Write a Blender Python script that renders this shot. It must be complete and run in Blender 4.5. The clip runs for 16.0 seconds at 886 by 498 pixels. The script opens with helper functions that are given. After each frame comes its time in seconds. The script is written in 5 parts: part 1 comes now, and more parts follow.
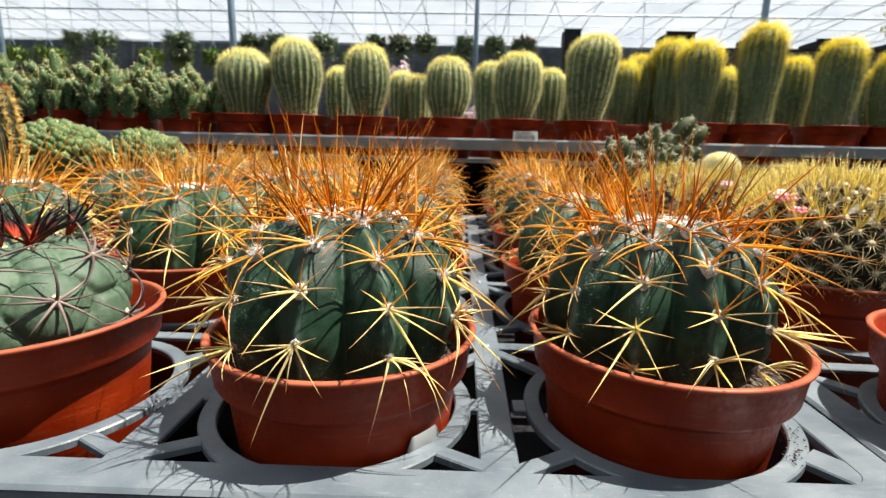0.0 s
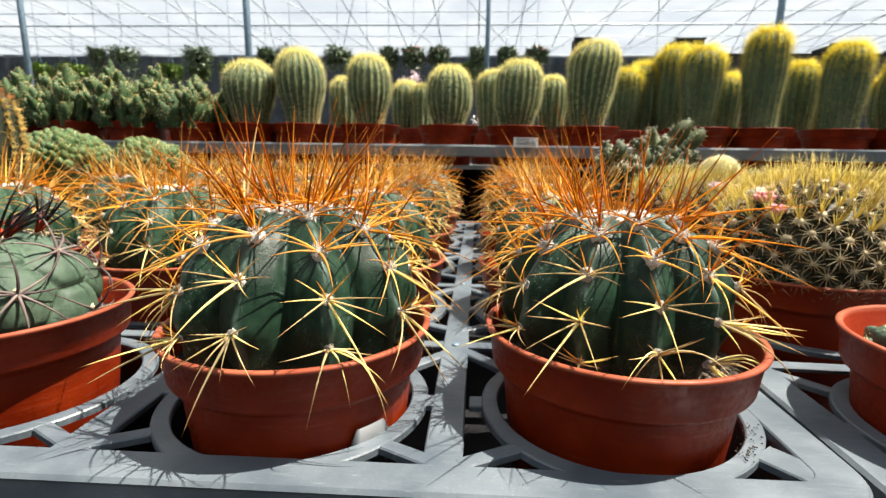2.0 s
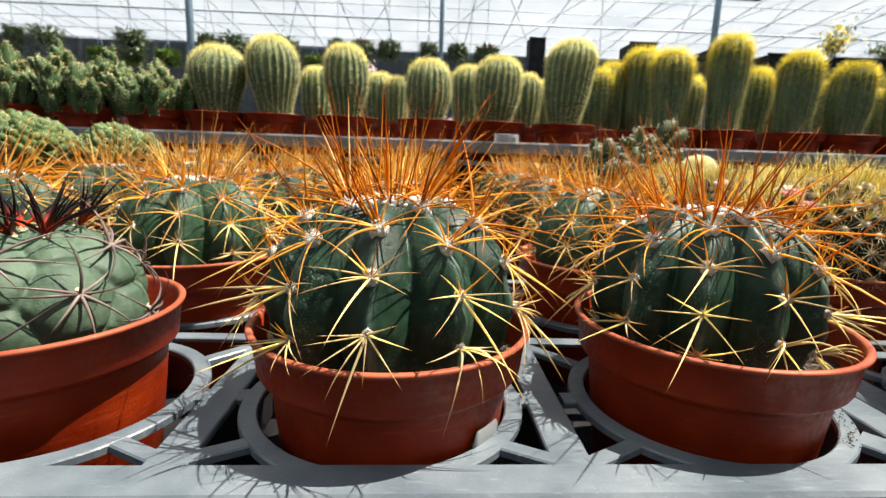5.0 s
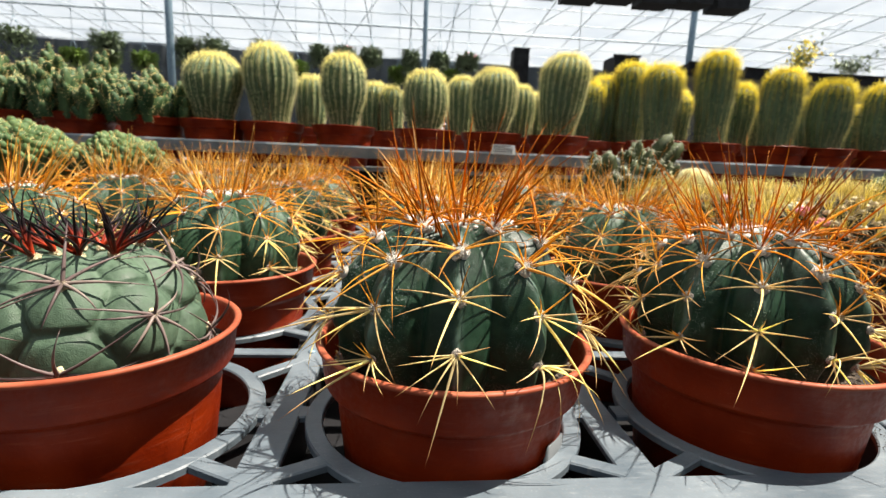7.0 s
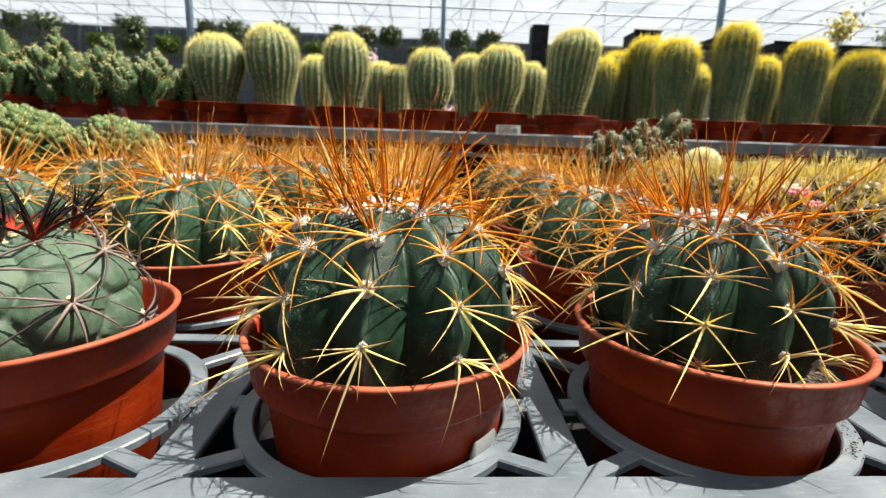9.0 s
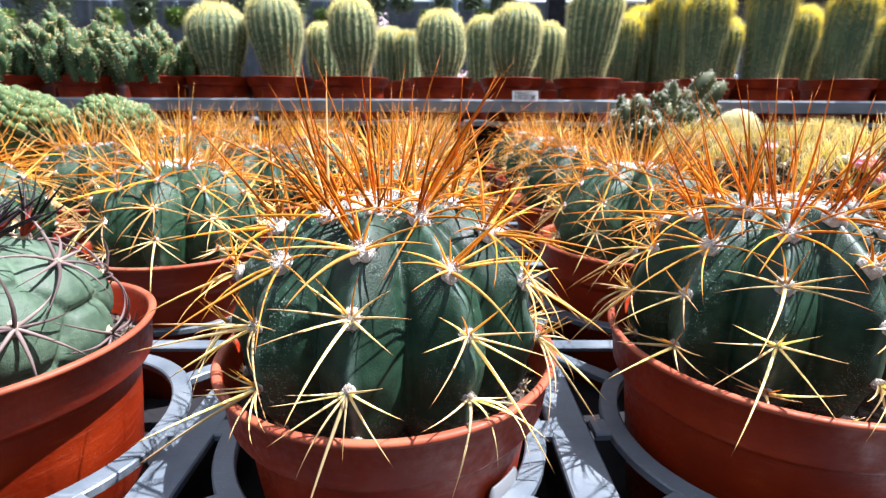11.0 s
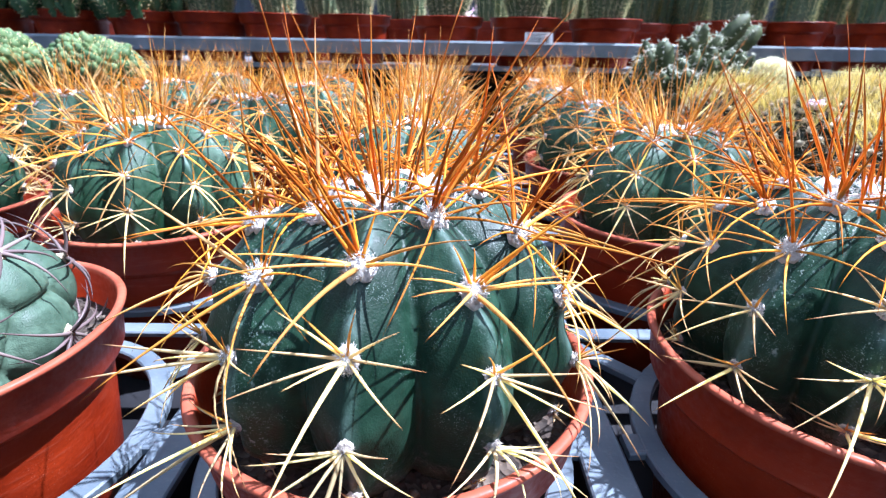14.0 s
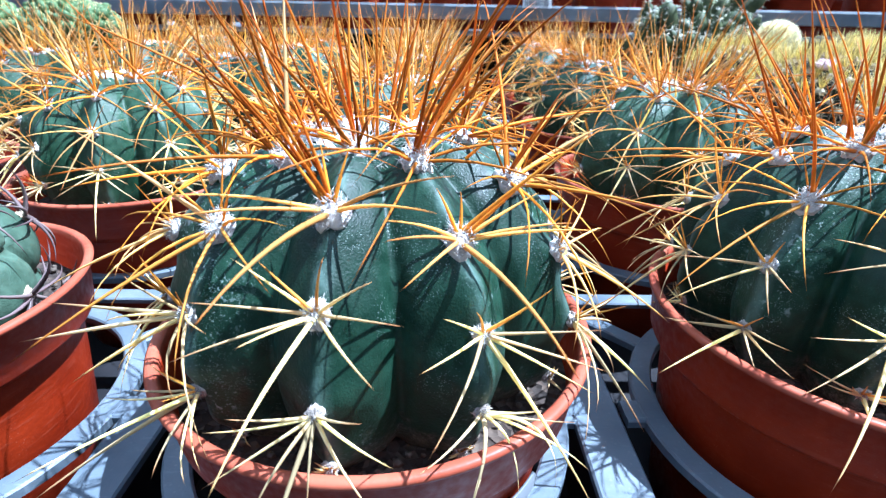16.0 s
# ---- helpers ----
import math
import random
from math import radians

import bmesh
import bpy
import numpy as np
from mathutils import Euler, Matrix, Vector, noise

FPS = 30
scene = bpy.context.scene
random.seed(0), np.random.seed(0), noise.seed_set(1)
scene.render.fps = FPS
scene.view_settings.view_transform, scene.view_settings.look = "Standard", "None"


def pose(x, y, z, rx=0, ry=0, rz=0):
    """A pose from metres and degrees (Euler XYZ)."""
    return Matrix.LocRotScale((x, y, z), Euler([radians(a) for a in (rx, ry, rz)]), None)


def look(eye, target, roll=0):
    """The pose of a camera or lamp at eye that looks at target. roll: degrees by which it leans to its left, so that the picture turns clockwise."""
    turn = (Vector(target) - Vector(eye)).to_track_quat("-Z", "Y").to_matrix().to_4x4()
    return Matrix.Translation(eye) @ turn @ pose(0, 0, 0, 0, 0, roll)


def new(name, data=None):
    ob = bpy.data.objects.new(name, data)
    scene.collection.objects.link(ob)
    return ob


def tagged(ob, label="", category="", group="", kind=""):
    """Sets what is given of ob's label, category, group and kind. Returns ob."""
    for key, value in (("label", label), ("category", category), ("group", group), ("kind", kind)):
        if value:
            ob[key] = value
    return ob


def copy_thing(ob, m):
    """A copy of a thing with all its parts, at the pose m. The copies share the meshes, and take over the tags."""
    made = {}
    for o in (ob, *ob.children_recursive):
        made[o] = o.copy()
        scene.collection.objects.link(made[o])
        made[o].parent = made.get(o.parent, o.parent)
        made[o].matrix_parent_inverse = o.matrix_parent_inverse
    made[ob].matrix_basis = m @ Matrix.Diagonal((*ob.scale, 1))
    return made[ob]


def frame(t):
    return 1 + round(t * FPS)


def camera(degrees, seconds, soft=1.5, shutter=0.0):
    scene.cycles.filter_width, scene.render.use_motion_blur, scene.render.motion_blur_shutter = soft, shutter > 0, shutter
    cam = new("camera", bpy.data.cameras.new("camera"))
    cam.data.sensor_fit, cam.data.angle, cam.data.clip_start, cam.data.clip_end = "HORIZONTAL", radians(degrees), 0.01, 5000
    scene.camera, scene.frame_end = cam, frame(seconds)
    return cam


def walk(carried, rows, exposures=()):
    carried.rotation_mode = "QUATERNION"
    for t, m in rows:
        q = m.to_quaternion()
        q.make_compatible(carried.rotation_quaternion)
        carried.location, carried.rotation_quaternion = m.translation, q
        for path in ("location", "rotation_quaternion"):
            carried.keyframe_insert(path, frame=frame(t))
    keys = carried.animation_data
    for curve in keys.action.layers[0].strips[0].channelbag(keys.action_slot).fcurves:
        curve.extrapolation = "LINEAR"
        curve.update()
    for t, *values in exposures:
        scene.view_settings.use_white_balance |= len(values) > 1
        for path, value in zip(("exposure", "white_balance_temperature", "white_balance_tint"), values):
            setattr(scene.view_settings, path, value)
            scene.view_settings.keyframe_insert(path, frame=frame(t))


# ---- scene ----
cam = camera(83.70, 16.0, soft=1.3)
cam.data.dof.use_dof, cam.data.dof.focus_distance, cam.data.dof.aperture_fstop = True, 0.122, 35
PATH = [
    (0, (0.01829, -0.01703, 0.11238), (-0.05112, 1.9402, -0.29309), 1.30),
    (0.5, (0.02791, -0.01753, 0.11053), (-0.06245, 1.94068, -0.28605), 1.16),
    (1, (0.0408, -0.01845, 0.10837), (-0.08607, 1.94114, -0.27099), 0.71),
    (1.5, (0.04448, -0.01905, 0.10724), (-0.09864, 1.942, -0.25855), 0.73),
    (2, (0.04477, -0.01734, 0.10648), (-0.08532, 1.94428, -0.26109), 0.82),
    (2.5, (0.04236, -0.01746, 0.10572), (-0.08252, 1.94461, -0.26125), 0.72),
    (3, (0.03399, -0.01596, 0.10394), (-0.05397, 1.94662, -0.27096), 1.21),
    (3.5, (0.0174, -0.0162, 0.10372), (-0.03625, 1.94814, -0.26843), 1.71),
    (4, (0.00408, -0.01524, 0.10385), (-0.00891, 1.95092, -0.26226), 1.81),
    (4.5, (-0.00736, -0.01337, 0.10343), (0.02244, 1.95098, -0.27133), 1.65),
    (5, (-0.01885, -0.0114, 0.10282), (0.06444, 1.95085, -0.27487), 1.94),
    (5.2, (-0.02499, -0.01184, 0.10351), (0.07008, 1.95136, -0.26638), 2.06),
    (7.3, (-0.05397, -0.01439, 0.10855), (0.1132, 1.94771, -0.24099), 2.45),
    (7.5, (-0.05005, -0.01307, 0.10886), (0.11206, 1.94812, -0.24819), 2.37),
    (8, (-0.0373, -0.01191, 0.10837), (0.07472, 1.95245, -0.25043), 1.85),
    (8.5, (-0.02486, -0.01109, 0.10835), (0.05517, 1.94864, -0.28285), 1.83),
    (9, (-0.01736, -0.00635, 0.10906), (0.06001, 1.94679, -0.31431), 1.99),
    (9.2, (-0.01372, -0.00539, 0.10917), (0.03462, 1.94881, -0.31362), 1.62),
    (11.3, (-0.01284, 0.03313, 0.11465), (-0.0041, 1.94544, -0.47098), 0.24),
    (11.5, (-0.01288, 0.03534, 0.11525), (0.00402, 1.93996, -0.49479), 0.39),
    (12, (-0.0111, 0.03948, 0.11549), (0.00241, 1.93456, -0.52362), 0.34),
    (12.5, (-0.0152, 0.04513, 0.11482), (0.0054, 1.92646, -0.56355), 1.01),
    (13, (-0.01537, 0.04965, 0.11743), (-0.01524, 1.91973, -0.59164), 0.72),
    (13.5, (-0.01493, 0.05519, 0.11683), (-0.0191, 1.9101, -0.63102), 0.80),
    (14, (-0.01705, 0.06102, 0.11895), (-0.01526, 1.91287, -0.63647), 0.98),
    (14.5, (-0.01584, 0.06915, 0.11672), (0.01302, 1.90893, -0.6671), 1.05),
    (15, (-0.01612, 0.07005, 0.11477), (0.00646, 1.90429, -0.68213), 0.98),
    (15.5, (-0.01645, 0.0691, 0.1118), (-0.00078, 1.89364, -0.70723), 1.17),
    (16, (-0.01434, 0.06918, 0.10957), (0.00138, 1.88049, -0.7383), 1.10),
]
EXPOSURES = [(0, 1.44, 6850, 10), (9.2, 1.44, 6950, 10), (11.3, 2.02, 5650, 20), (12.5, 2.07, 5300, 22), (13.5, 2.08, 5050, 20), (15, 2.07, 4900, 16), (16, 2.07, 4650, 11)]
walk(cam, [(t, look(eye, target, roll)) for t, eye, target, roll in PATH], EXPOSURES)

# ---- world and light ----
SUN_TO = Vector((0.45, 0.06, 0.89)).normalized()
world = bpy.data.worlds.new("world")
scene.world = world
world.use_nodes = True
wn = world.node_tree
sky = wn.nodes.new("ShaderNodeTexSky")
sky.sky_type = "NISHITA"
sky.sun_disc = False
sky.sun_elevation = math.asin(SUN_TO.z)
sky.sun_rotation = math.atan2(SUN_TO.x, SUN_TO.y)
wn.links.new(sky.outputs[0], wn.nodes["Background"].inputs[0])
wn.nodes["Background"].inputs[1].default_value = 0.04

sun_data = bpy.data.lights.new("sun", "SUN")
sun_data.energy, sun_data.angle, sun_data.color = 5.0, radians(0.6), (1.0, 0.95, 0.87)
sun = new("sun", sun_data)
sun.matrix_world = look(SUN_TO * 30, (0, 0, 0))


# ---- materials ----
def material(name, colour, rough=0.6, metal=0.0):
    m = bpy.data.materials.new(name)
    m.use_nodes = True
    b = m.node_tree.nodes["Principled BSDF"]
    b.inputs["Base Color"].default_value = (*colour, 1)
    b.inputs["Roughness"].default_value = rough
    b.inputs["Metallic"].default_value = metal
    return m, m.node_tree, b


def node(nt, kind, **inputs):
    n = nt.nodes.new(kind)
    for key, value in inputs.items():
        n.inputs[key].default_value = value
    return n


def mapped(nt, kind, scale, stretch=(1, 1, 1), **inputs):
    """A texture in the object's own metres."""
    co = nt.nodes.new("ShaderNodeTexCoord")
    mp = node(nt, "ShaderNodeMapping", Scale=stretch)
    t = node(nt, kind, Scale=scale, **inputs)
    nt.links.new(co.outputs["Object"], mp.inputs[0])
    nt.links.new(mp.outputs[0], t.inputs["Vector"])
    return t


def ramp(nt, source, stops):
    r = nt.nodes.new("ShaderNodeValToRGB")
    els = r.color_ramp.elements
    while len(els) < len(stops):
        els.new(0.5)
    for e, (p, c) in zip(els, stops):
        e.position = p
        e.color = (*c, 1) if len(c) == 3 else c
    nt.links.new(source, r.inputs[0])
    return r


def mix(nt, fac, a, b, blend="MIX"):
    n = nt.nodes.new("ShaderNodeMix")
    n.data_type, n.blend_type = "RGBA", blend
    for s, v in ((n.inputs[0], fac), (n.inputs[6], a), (n.inputs[7], b)):
        if isinstance(v, (int, float)):
            s.default_value = v
        elif isinstance(v, tuple):
            s.default_value = (*v, 1)
        else:
            nt.links.new(v, s)
    return n.outputs[2]


def bump(nt, b, height, strength, distance):
    n = node(nt, "ShaderNodeBump", Strength=strength, Distance=distance)
    nt.links.new(height, n.inputs["Height"])
    nt.links.new(n.outputs[0], b.inputs["Normal"])


def grey(v):
    return (v, v, v)


def terracotta_plastic():
    m, nt, b = material("terracotta_plastic", (0.42, 0.085, 0.03), 0.42)
    b.inputs["Specular IOR Level"].default_value = 0.15
    big = mapped(nt, "ShaderNodeTexNoise", 38, Detail=4.0)
    fine = mapped(nt, "ShaderNodeTexNoise", 420, Detail=3.0)
    spots = mapped(nt, "ShaderNodeTexVoronoi", 900)
    col = mix(nt, ramp(nt, big.outputs[0], [(0.35, grey(0)), (0.7, grey(1))]).outputs[0], (0.158, 0.0118, 0.0014), (0.256, 0.025, 0.0036))
    dust = ramp(nt, spots.outputs[0], [(0.05, grey(0.4)), (0.22, grey(0))])
    dm = mix(nt, 1.0, dust.outputs[0], ramp(nt, big.outputs[0], [(0.5, grey(0.0)), (0.68, grey(1))]).outputs[0], "MULTIPLY")
    col = mix(nt, dm, col, (0.5, 0.2, 0.12))
    co = nt.nodes.new("ShaderNodeTexCoord")
    sep = nt.nodes.new("ShaderNodeSeparateXYZ")
    nt.links.new(co.outputs["Object"], sep.inputs[0])
    # paler rim top: the sun's washed-out look is put into the colour
    sunlit_rim = node(nt, "ShaderNodeMapRange")
    for key, v in (("From Min", 0.0835), ("From Max", 0.0856), ("To Min", 0.0), ("To Max", 0.55)):
        sunlit_rim.inputs[key].default_value = v
    nt.links.new(sep.outputs[2], sunlit_rim.inputs["Value"])
    rim_mask = mix(nt, 1.0, sunlit_rim.outputs[0], ramp(nt, big.outputs[0], [(0.3, grey(0.4)), (0.6, grey(1))]).outputs[0], "MULTIPLY")
    col = mix(nt, rim_mask, col, (0.42, 0.15, 0.085))
    nt.links.new(col, b.inputs["Base Color"])
    nt.links.new(ramp(nt, fine.outputs[0], [(0.3, grey(0.34)), (0.7, grey(0.58))]).outputs[0], b.inputs["Roughness"])
    scuff = mapped(nt, "ShaderNodeTexNoise", 70, stretch=(1, 1, 9), Detail=6.0)
    col = mix(nt, ramp(nt, scuff.outputs[0], [(0.58, grey(0)), (0.74, grey(0.16))]).outputs[0], col, (0.42, 0.13, 0.07))
    col = mix(nt, ramp(nt, scuff.outputs[0], [(0.3, grey(0.2)), (0.42, grey(0))]).outputs[0], col, (0.12, 0.014, 0.005))
    nt.links.new(col, b.inputs["Base Color"])
    bump(nt, b, mix(nt, 0.4, fine.outputs[0], scuff.outputs[0]), 0.25, 0.0007)
    return m


def tray_plastic():
    m, nt, b = material("tray_plastic", (0.2, 0.21, 0.225), 0.5)
    big = mapped(nt, "ShaderNodeTexNoise", 26, Detail=5.0)
    fine = mapped(nt, "ShaderNodeTexNoise", 700, Detail=3.0)
    scratch = mapped(nt, "ShaderNodeTexNoise", 90, stretch=(1, 7, 1), Detail=5.0)
    col = mix(nt, ramp(nt, big.outputs[0], [(0.35, grey(0)), (0.68, grey(1))]).outputs[0], (0.064, 0.084, 0.103), (0.142, 0.168, 0.19))
    col = mix(nt, ramp(nt, scratch.outputs[0], [(0.62, grey(0)), (0.78, grey(0.4))]).outputs[0], col, (0.24, 0.26, 0.27))
    col = mix(nt, ramp(nt, fine.outputs[0], [(0.55, grey(0)), (0.75, grey(0.35))]).outputs[0], col, (0.11, 0.115, 0.12))
    nt.links.new(col, b.inputs["Base Color"])
    dust = mapped(nt, "ShaderNodeTexVoronoi", 520)
    patch = ramp(nt, big.outputs[0], [(0.42, grey(0.15)), (0.6, grey(1))]).outputs[0]
    col = mix(nt, mix(nt, 1.0, ramp(nt, dust.outputs[0], [(0.08, grey(0.22)), (0.25, grey(0))]).outputs[0], patch, "MULTIPLY"), col, (0.36, 0.35, 0.33))
    nt.links.new(col, b.inputs["Base Color"])
    b.inputs["Specular IOR Level"].default_value = 0.45
    nt.links.new(ramp(nt, scratch.outputs[0], [(0.3, grey(0.3)), (0.7, grey(0.5))]).outputs[0], b.inputs["Roughness"])
    bump(nt, b, fine.outputs[0], 0.2, 0.0005)
    return m


def cactus_skin(name, dark, light, scar, rough=0.42, speck=True, cork=0.0, gloss=0.3, relief=0.5, ridge_light=0.0):
    m, nt, b = material(name, dark, rough)
    b.inputs["Specular IOR Level"].default_value = gloss
    big = mapped(nt, "ShaderNodeTexNoise", 48, stretch=(1, 1, 0.45), Detail=4.0)
    mid = mapped(nt, "ShaderNodeTexNoise", 330, Detail=4.0)
    fine = mapped(nt, "ShaderNodeTexNoise", 1500, Detail=4.0)
    col = mix(nt, ramp(nt, big.outputs[0], [(0.36, grey(0)), (0.66, grey(1))]).outputs[0], dark, light)
    col = mix(nt, ramp(nt, mid.outputs[0], [(0.4, grey(0.5)), (0.6, grey(0))]).outputs[0], col, tuple(c * 0.6 for c in dark))
    if speck:
        s = mix(nt, 1.0, ramp(nt, fine.outputs[0], [(0.6, grey(0)), (0.7, grey(1))]).outputs[0],
                ramp(nt, big.outputs[0], [(0.53, grey(0)), (0.68, grey(0.9))]).outputs[0], "MULTIPLY")
        s2 = mix(nt, 1.0, ramp(nt, mid.outputs[0], [(0.64, grey(0)), (0.72, grey(0.8))]).outputs[0],
                 ramp(nt, big.outputs[0], [(0.54, grey(0)), (0.62, grey(1))]).outputs[0], "MULTIPLY")
        col = mix(nt, s, col, scar)
        col = mix(nt, s2, col, scar)
        dots = mapped(nt, "ShaderNodeTexVoronoi", 2300)
        patch = mapped(nt, "ShaderNodeTexNoise", 95, Detail=3.0)
        s3 = mix(nt, 1.0, ramp(nt, dots.outputs[0], [(0.1, grey(0.8)), (0.28, grey(0))]).outputs[0],
                 ramp(nt, patch.outputs[0], [(0.52, grey(0.04)), (0.68, grey(1))]).outputs[0], "MULTIPLY")
        col = mix(nt, s3, col, scar)
        bloom = ramp(nt, patch.outputs[0], [(0.3, grey(0.25)), (0.5, grey(0))])
        col = mix(nt, bloom.outputs[0], col, tuple(c * 1.5 + 0.006 for c in light))
    if ridge_light:
        # highlight and pale fibre streaks along the ribs' ridges, put into the colour
        ridge = nt.nodes.new("ShaderNodeAttribute")
        ridge.attribute_name = "along"
        streak = mapped(nt, "ShaderNodeTexNoise", 210, stretch=(1, 1, 0.25), Detail=5.0)
        pale_streaks = mix(nt, 1.0, ramp(nt, ridge.outputs["Fac"], [(0.72, grey(0)), (0.95, grey(ridge_light))]).outputs[0],
                   ramp(nt, streak.outputs[0], [(0.4, grey(0.1)), (0.62, grey(1))]).outputs[0], "MULTIPLY")
        col = mix(nt, pale_streaks, col, (0.17, 0.25, 0.21))
    if cork:
        co = nt.nodes.new("ShaderNodeTexCoord")
        sep = nt.nodes.new("ShaderNodeSeparateXYZ")
        nt.links.new(co.outputs["Object"], sep.inputs[0])
        edge = node(nt, "ShaderNodeMath")
        edge.operation = "MULTIPLY_ADD"
        nt.links.new(mid.outputs[0], edge.inputs[0])
        edge.inputs[1].default_value = 0.03
        nt.links.new(sep.outputs[2], edge.inputs[2])
        low = node(nt, "ShaderNodeMapRange")
        for key, v in (("From Min", cork), ("From Max", cork + 0.012), ("To Min", 0.75), ("To Max", 0.0)):
            low.inputs[key].default_value = v
        nt.links.new(edge.outputs[0], low.inputs["Value"])
        col = mix(nt, low.outputs[0], col, mix(nt, ramp(nt, fine.outputs[0], [(0.4, grey(0)), (0.62, grey(1))]).outputs[0], (0.026, 0.032, 0.016), (0.2, 0.18, 0.13)))
    nt.links.new(col, b.inputs["Base Color"])
    nt.links.new(ramp(nt, mid.outputs[0], [(0.3, grey(rough - 0.08)), (0.7, grey(rough + 0.14))]).outputs[0], b.inputs["Roughness"])
    pores = mapped(nt, "ShaderNodeTexNoise", 2200, Detail=2.0)
    wrinkle = mapped(nt, "ShaderNodeTexNoise", 110, stretch=(1, 1, 0.5), Detail=6.0)
    both = mix(nt, 0.4, mix(nt, 0.45, mid.outputs[0], pores.outputs[0]), wrinkle.outputs[0])
    bump(nt, b, both, relief, 0.0012)
    return m


def spine_material(name, young, old, tip, glow=0.35, rough=0.38, tip_from=0.5, mid=None, spread=(1.3, 1.42, 1.3)):
    """Spines: 'along' runs from foot to tip, 'age' from young to old."""
    m, nt, b = material(name, young, rough)
    b.inputs["Specular IOR Level"].default_value = 0.12
    along = nt.nodes.new("ShaderNodeAttribute")
    along.attribute_name = "along"
    age = nt.nodes.new("ShaderNodeAttribute")
    age.attribute_name = "age"
    geo = nt.nodes.new("ShaderNodeNewGeometry")
    col = ramp(nt, age.outputs["Fac"], [(0.0, young), (0.42, mid or tuple((a + c) / 2 for a, c in zip(young, old))), (1.0, old)]).outputs[0]
    info = nt.nodes.new("ShaderNodeObjectInfo")
    add = nt.nodes.new("ShaderNodeMath")
    add.operation = "ADD"
    nt.links.new(geo.outputs["Random Per Island"], add.inputs[0])
    nt.links.new(info.outputs["Random"], add.inputs[1])
    part_of = nt.nodes.new("ShaderNodeMath")
    part_of.operation = "FRACT"
    nt.links.new(add.outputs[0], part_of.inputs[0])
    var = ramp(nt, part_of.outputs[0], [(0.0, grey(0.5)), (0.5, grey(0.95)), (1.0, spread)])
    col = mix(nt, 1.0, col, var.outputs[0], "MULTIPLY")
    tipped = ramp(nt, along.outputs["Fac"], [(tip_from, grey(0)), (1.0 if tip_from > 0.3 else 0.4, grey(0.7) if tip_from > 0.3 else grey(1))])
    col = mix(nt, tipped.outputs[0], col, tip)
    nt.links.new(col, b.inputs["Base Color"])
    tr = nt.nodes.new("ShaderNodeBsdfTranslucent")
    nt.links.new(col, tr.inputs[0])
    ms = nt.nodes.new("ShaderNodeMixShader")
    ms.inputs[0].default_value = glow
    nt.links.new(b.outputs[0], ms.inputs[1])
    nt.links.new(tr.outputs[0], ms.inputs[2])
    nt.links.new(ms.outputs[0], nt.nodes["Material Output"].inputs[0])
    return m


def woolly(name, colour, shade):
    m, nt, b = material(name, colour, 0.95)
    n = mapped(nt, "ShaderNodeTexNoise", 900, Detail=4.0)
    nt.links.new(mix(nt, n.outputs[0], shade, colour), b.inputs["Base Color"])
    bump(nt, b, n.outputs[0], 0.7, 0.0008)
    return m


def soil_material():
    m, nt, b = material("potting_soil", (0.05, 0.035, 0.025), 0.95)
    n = mapped(nt, "ShaderNodeTexVoronoi", 420)
    col = ramp(nt, n.outputs["Color"], [(0.0, (0.014, 0.010, 0.007)), (0.7, (0.045, 0.03, 0.02)), (1.0, (0.14, 0.105, 0.075))])
    nt.links.new(col.outputs[0], b.inputs["Base Color"])
    bump(nt, b, n.outputs[0], 0.9, 0.002)
    return m


def painted_metal(name, a, c, rough, metal=0.0, scale=30):
    m, nt, b = material(name, a, rough, metal)
    n = mapped(nt, "ShaderNodeTexNoise", scale, Detail=5.0)
    nt.links.new(mix(nt, ramp(nt, n.outputs[0], [(0.35, grey(0)), (0.65, grey(1))]).outputs[0], a, c), b.inputs["Base Color"])
    return m


def film_material():
    m, nt, b = material("greenhouse_film", (0.8, 0.83, 0.86), 0.5)
    n = mapped(nt, "ShaderNodeTexNoise", 0.9, Detail=5.0)
    col = mix(nt, ramp(nt, n.outputs[0], [(0.3, grey(0)), (0.7, grey(1))]).outputs[0], (0.215, 0.25, 0.295), (0.275, 0.306, 0.342))
    nt.links.new(col, b.inputs["Base Color"])
    tr = nt.nodes.new("ShaderNodeBsdfTranslucent")
    nt.links.new(col, tr.inputs[0])
    ms = nt.nodes.new("ShaderNodeMixShader")
    ms.inputs[0].default_value = 0.85
    nt.links.new(b.outputs[0], ms.inputs[1])
    nt.links.new(tr.outputs[0], ms.inputs[2])
    nt.links.new(ms.outputs[0], nt.nodes["Material Output"].inputs[0])
    return m


TERRACOTTA = terracotta_plastic()
TRAY = tray_plastic()
SOIL = soil_material()
SKIN = cactus_skin("dark_cactus_skin", (0.0046, 0.0175, 0.009), (0.0168, 0.047, 0.026), (0.34, 0.42, 0.38), 0.42, True, 0.086, 0.2, 0.32, 0.45)
SKIN_ROW = cactus_skin("mid_green_cactus_skin", (0.0105, 0.036, 0.0155), (0.042, 0.088, 0.05), (0.34, 0.4, 0.33), 0.48, gloss=0.2, relief=0.36, ridge_light=0.3)
SKIN_PALE = cactus_skin("grey_green_cactus_skin", (0.04, 0.073, 0.045), (0.08, 0.126, 0.082), (0.26, 0.32, 0.24), 0.55, False)
SKIN_RIB = cactus_skin("columnar_cactus_skin", (0.066, 0.112, 0.056), (0.128, 0.182, 0.098), (0.3, 0.34, 0.24), 0.6, False)
SKIN_CASTLE = cactus_skin("castle_cactus_skin", (0.026, 0.066, 0.02), (0.09, 0.145, 0.055), (0.3, 0.34, 0.24), 0.55, False)
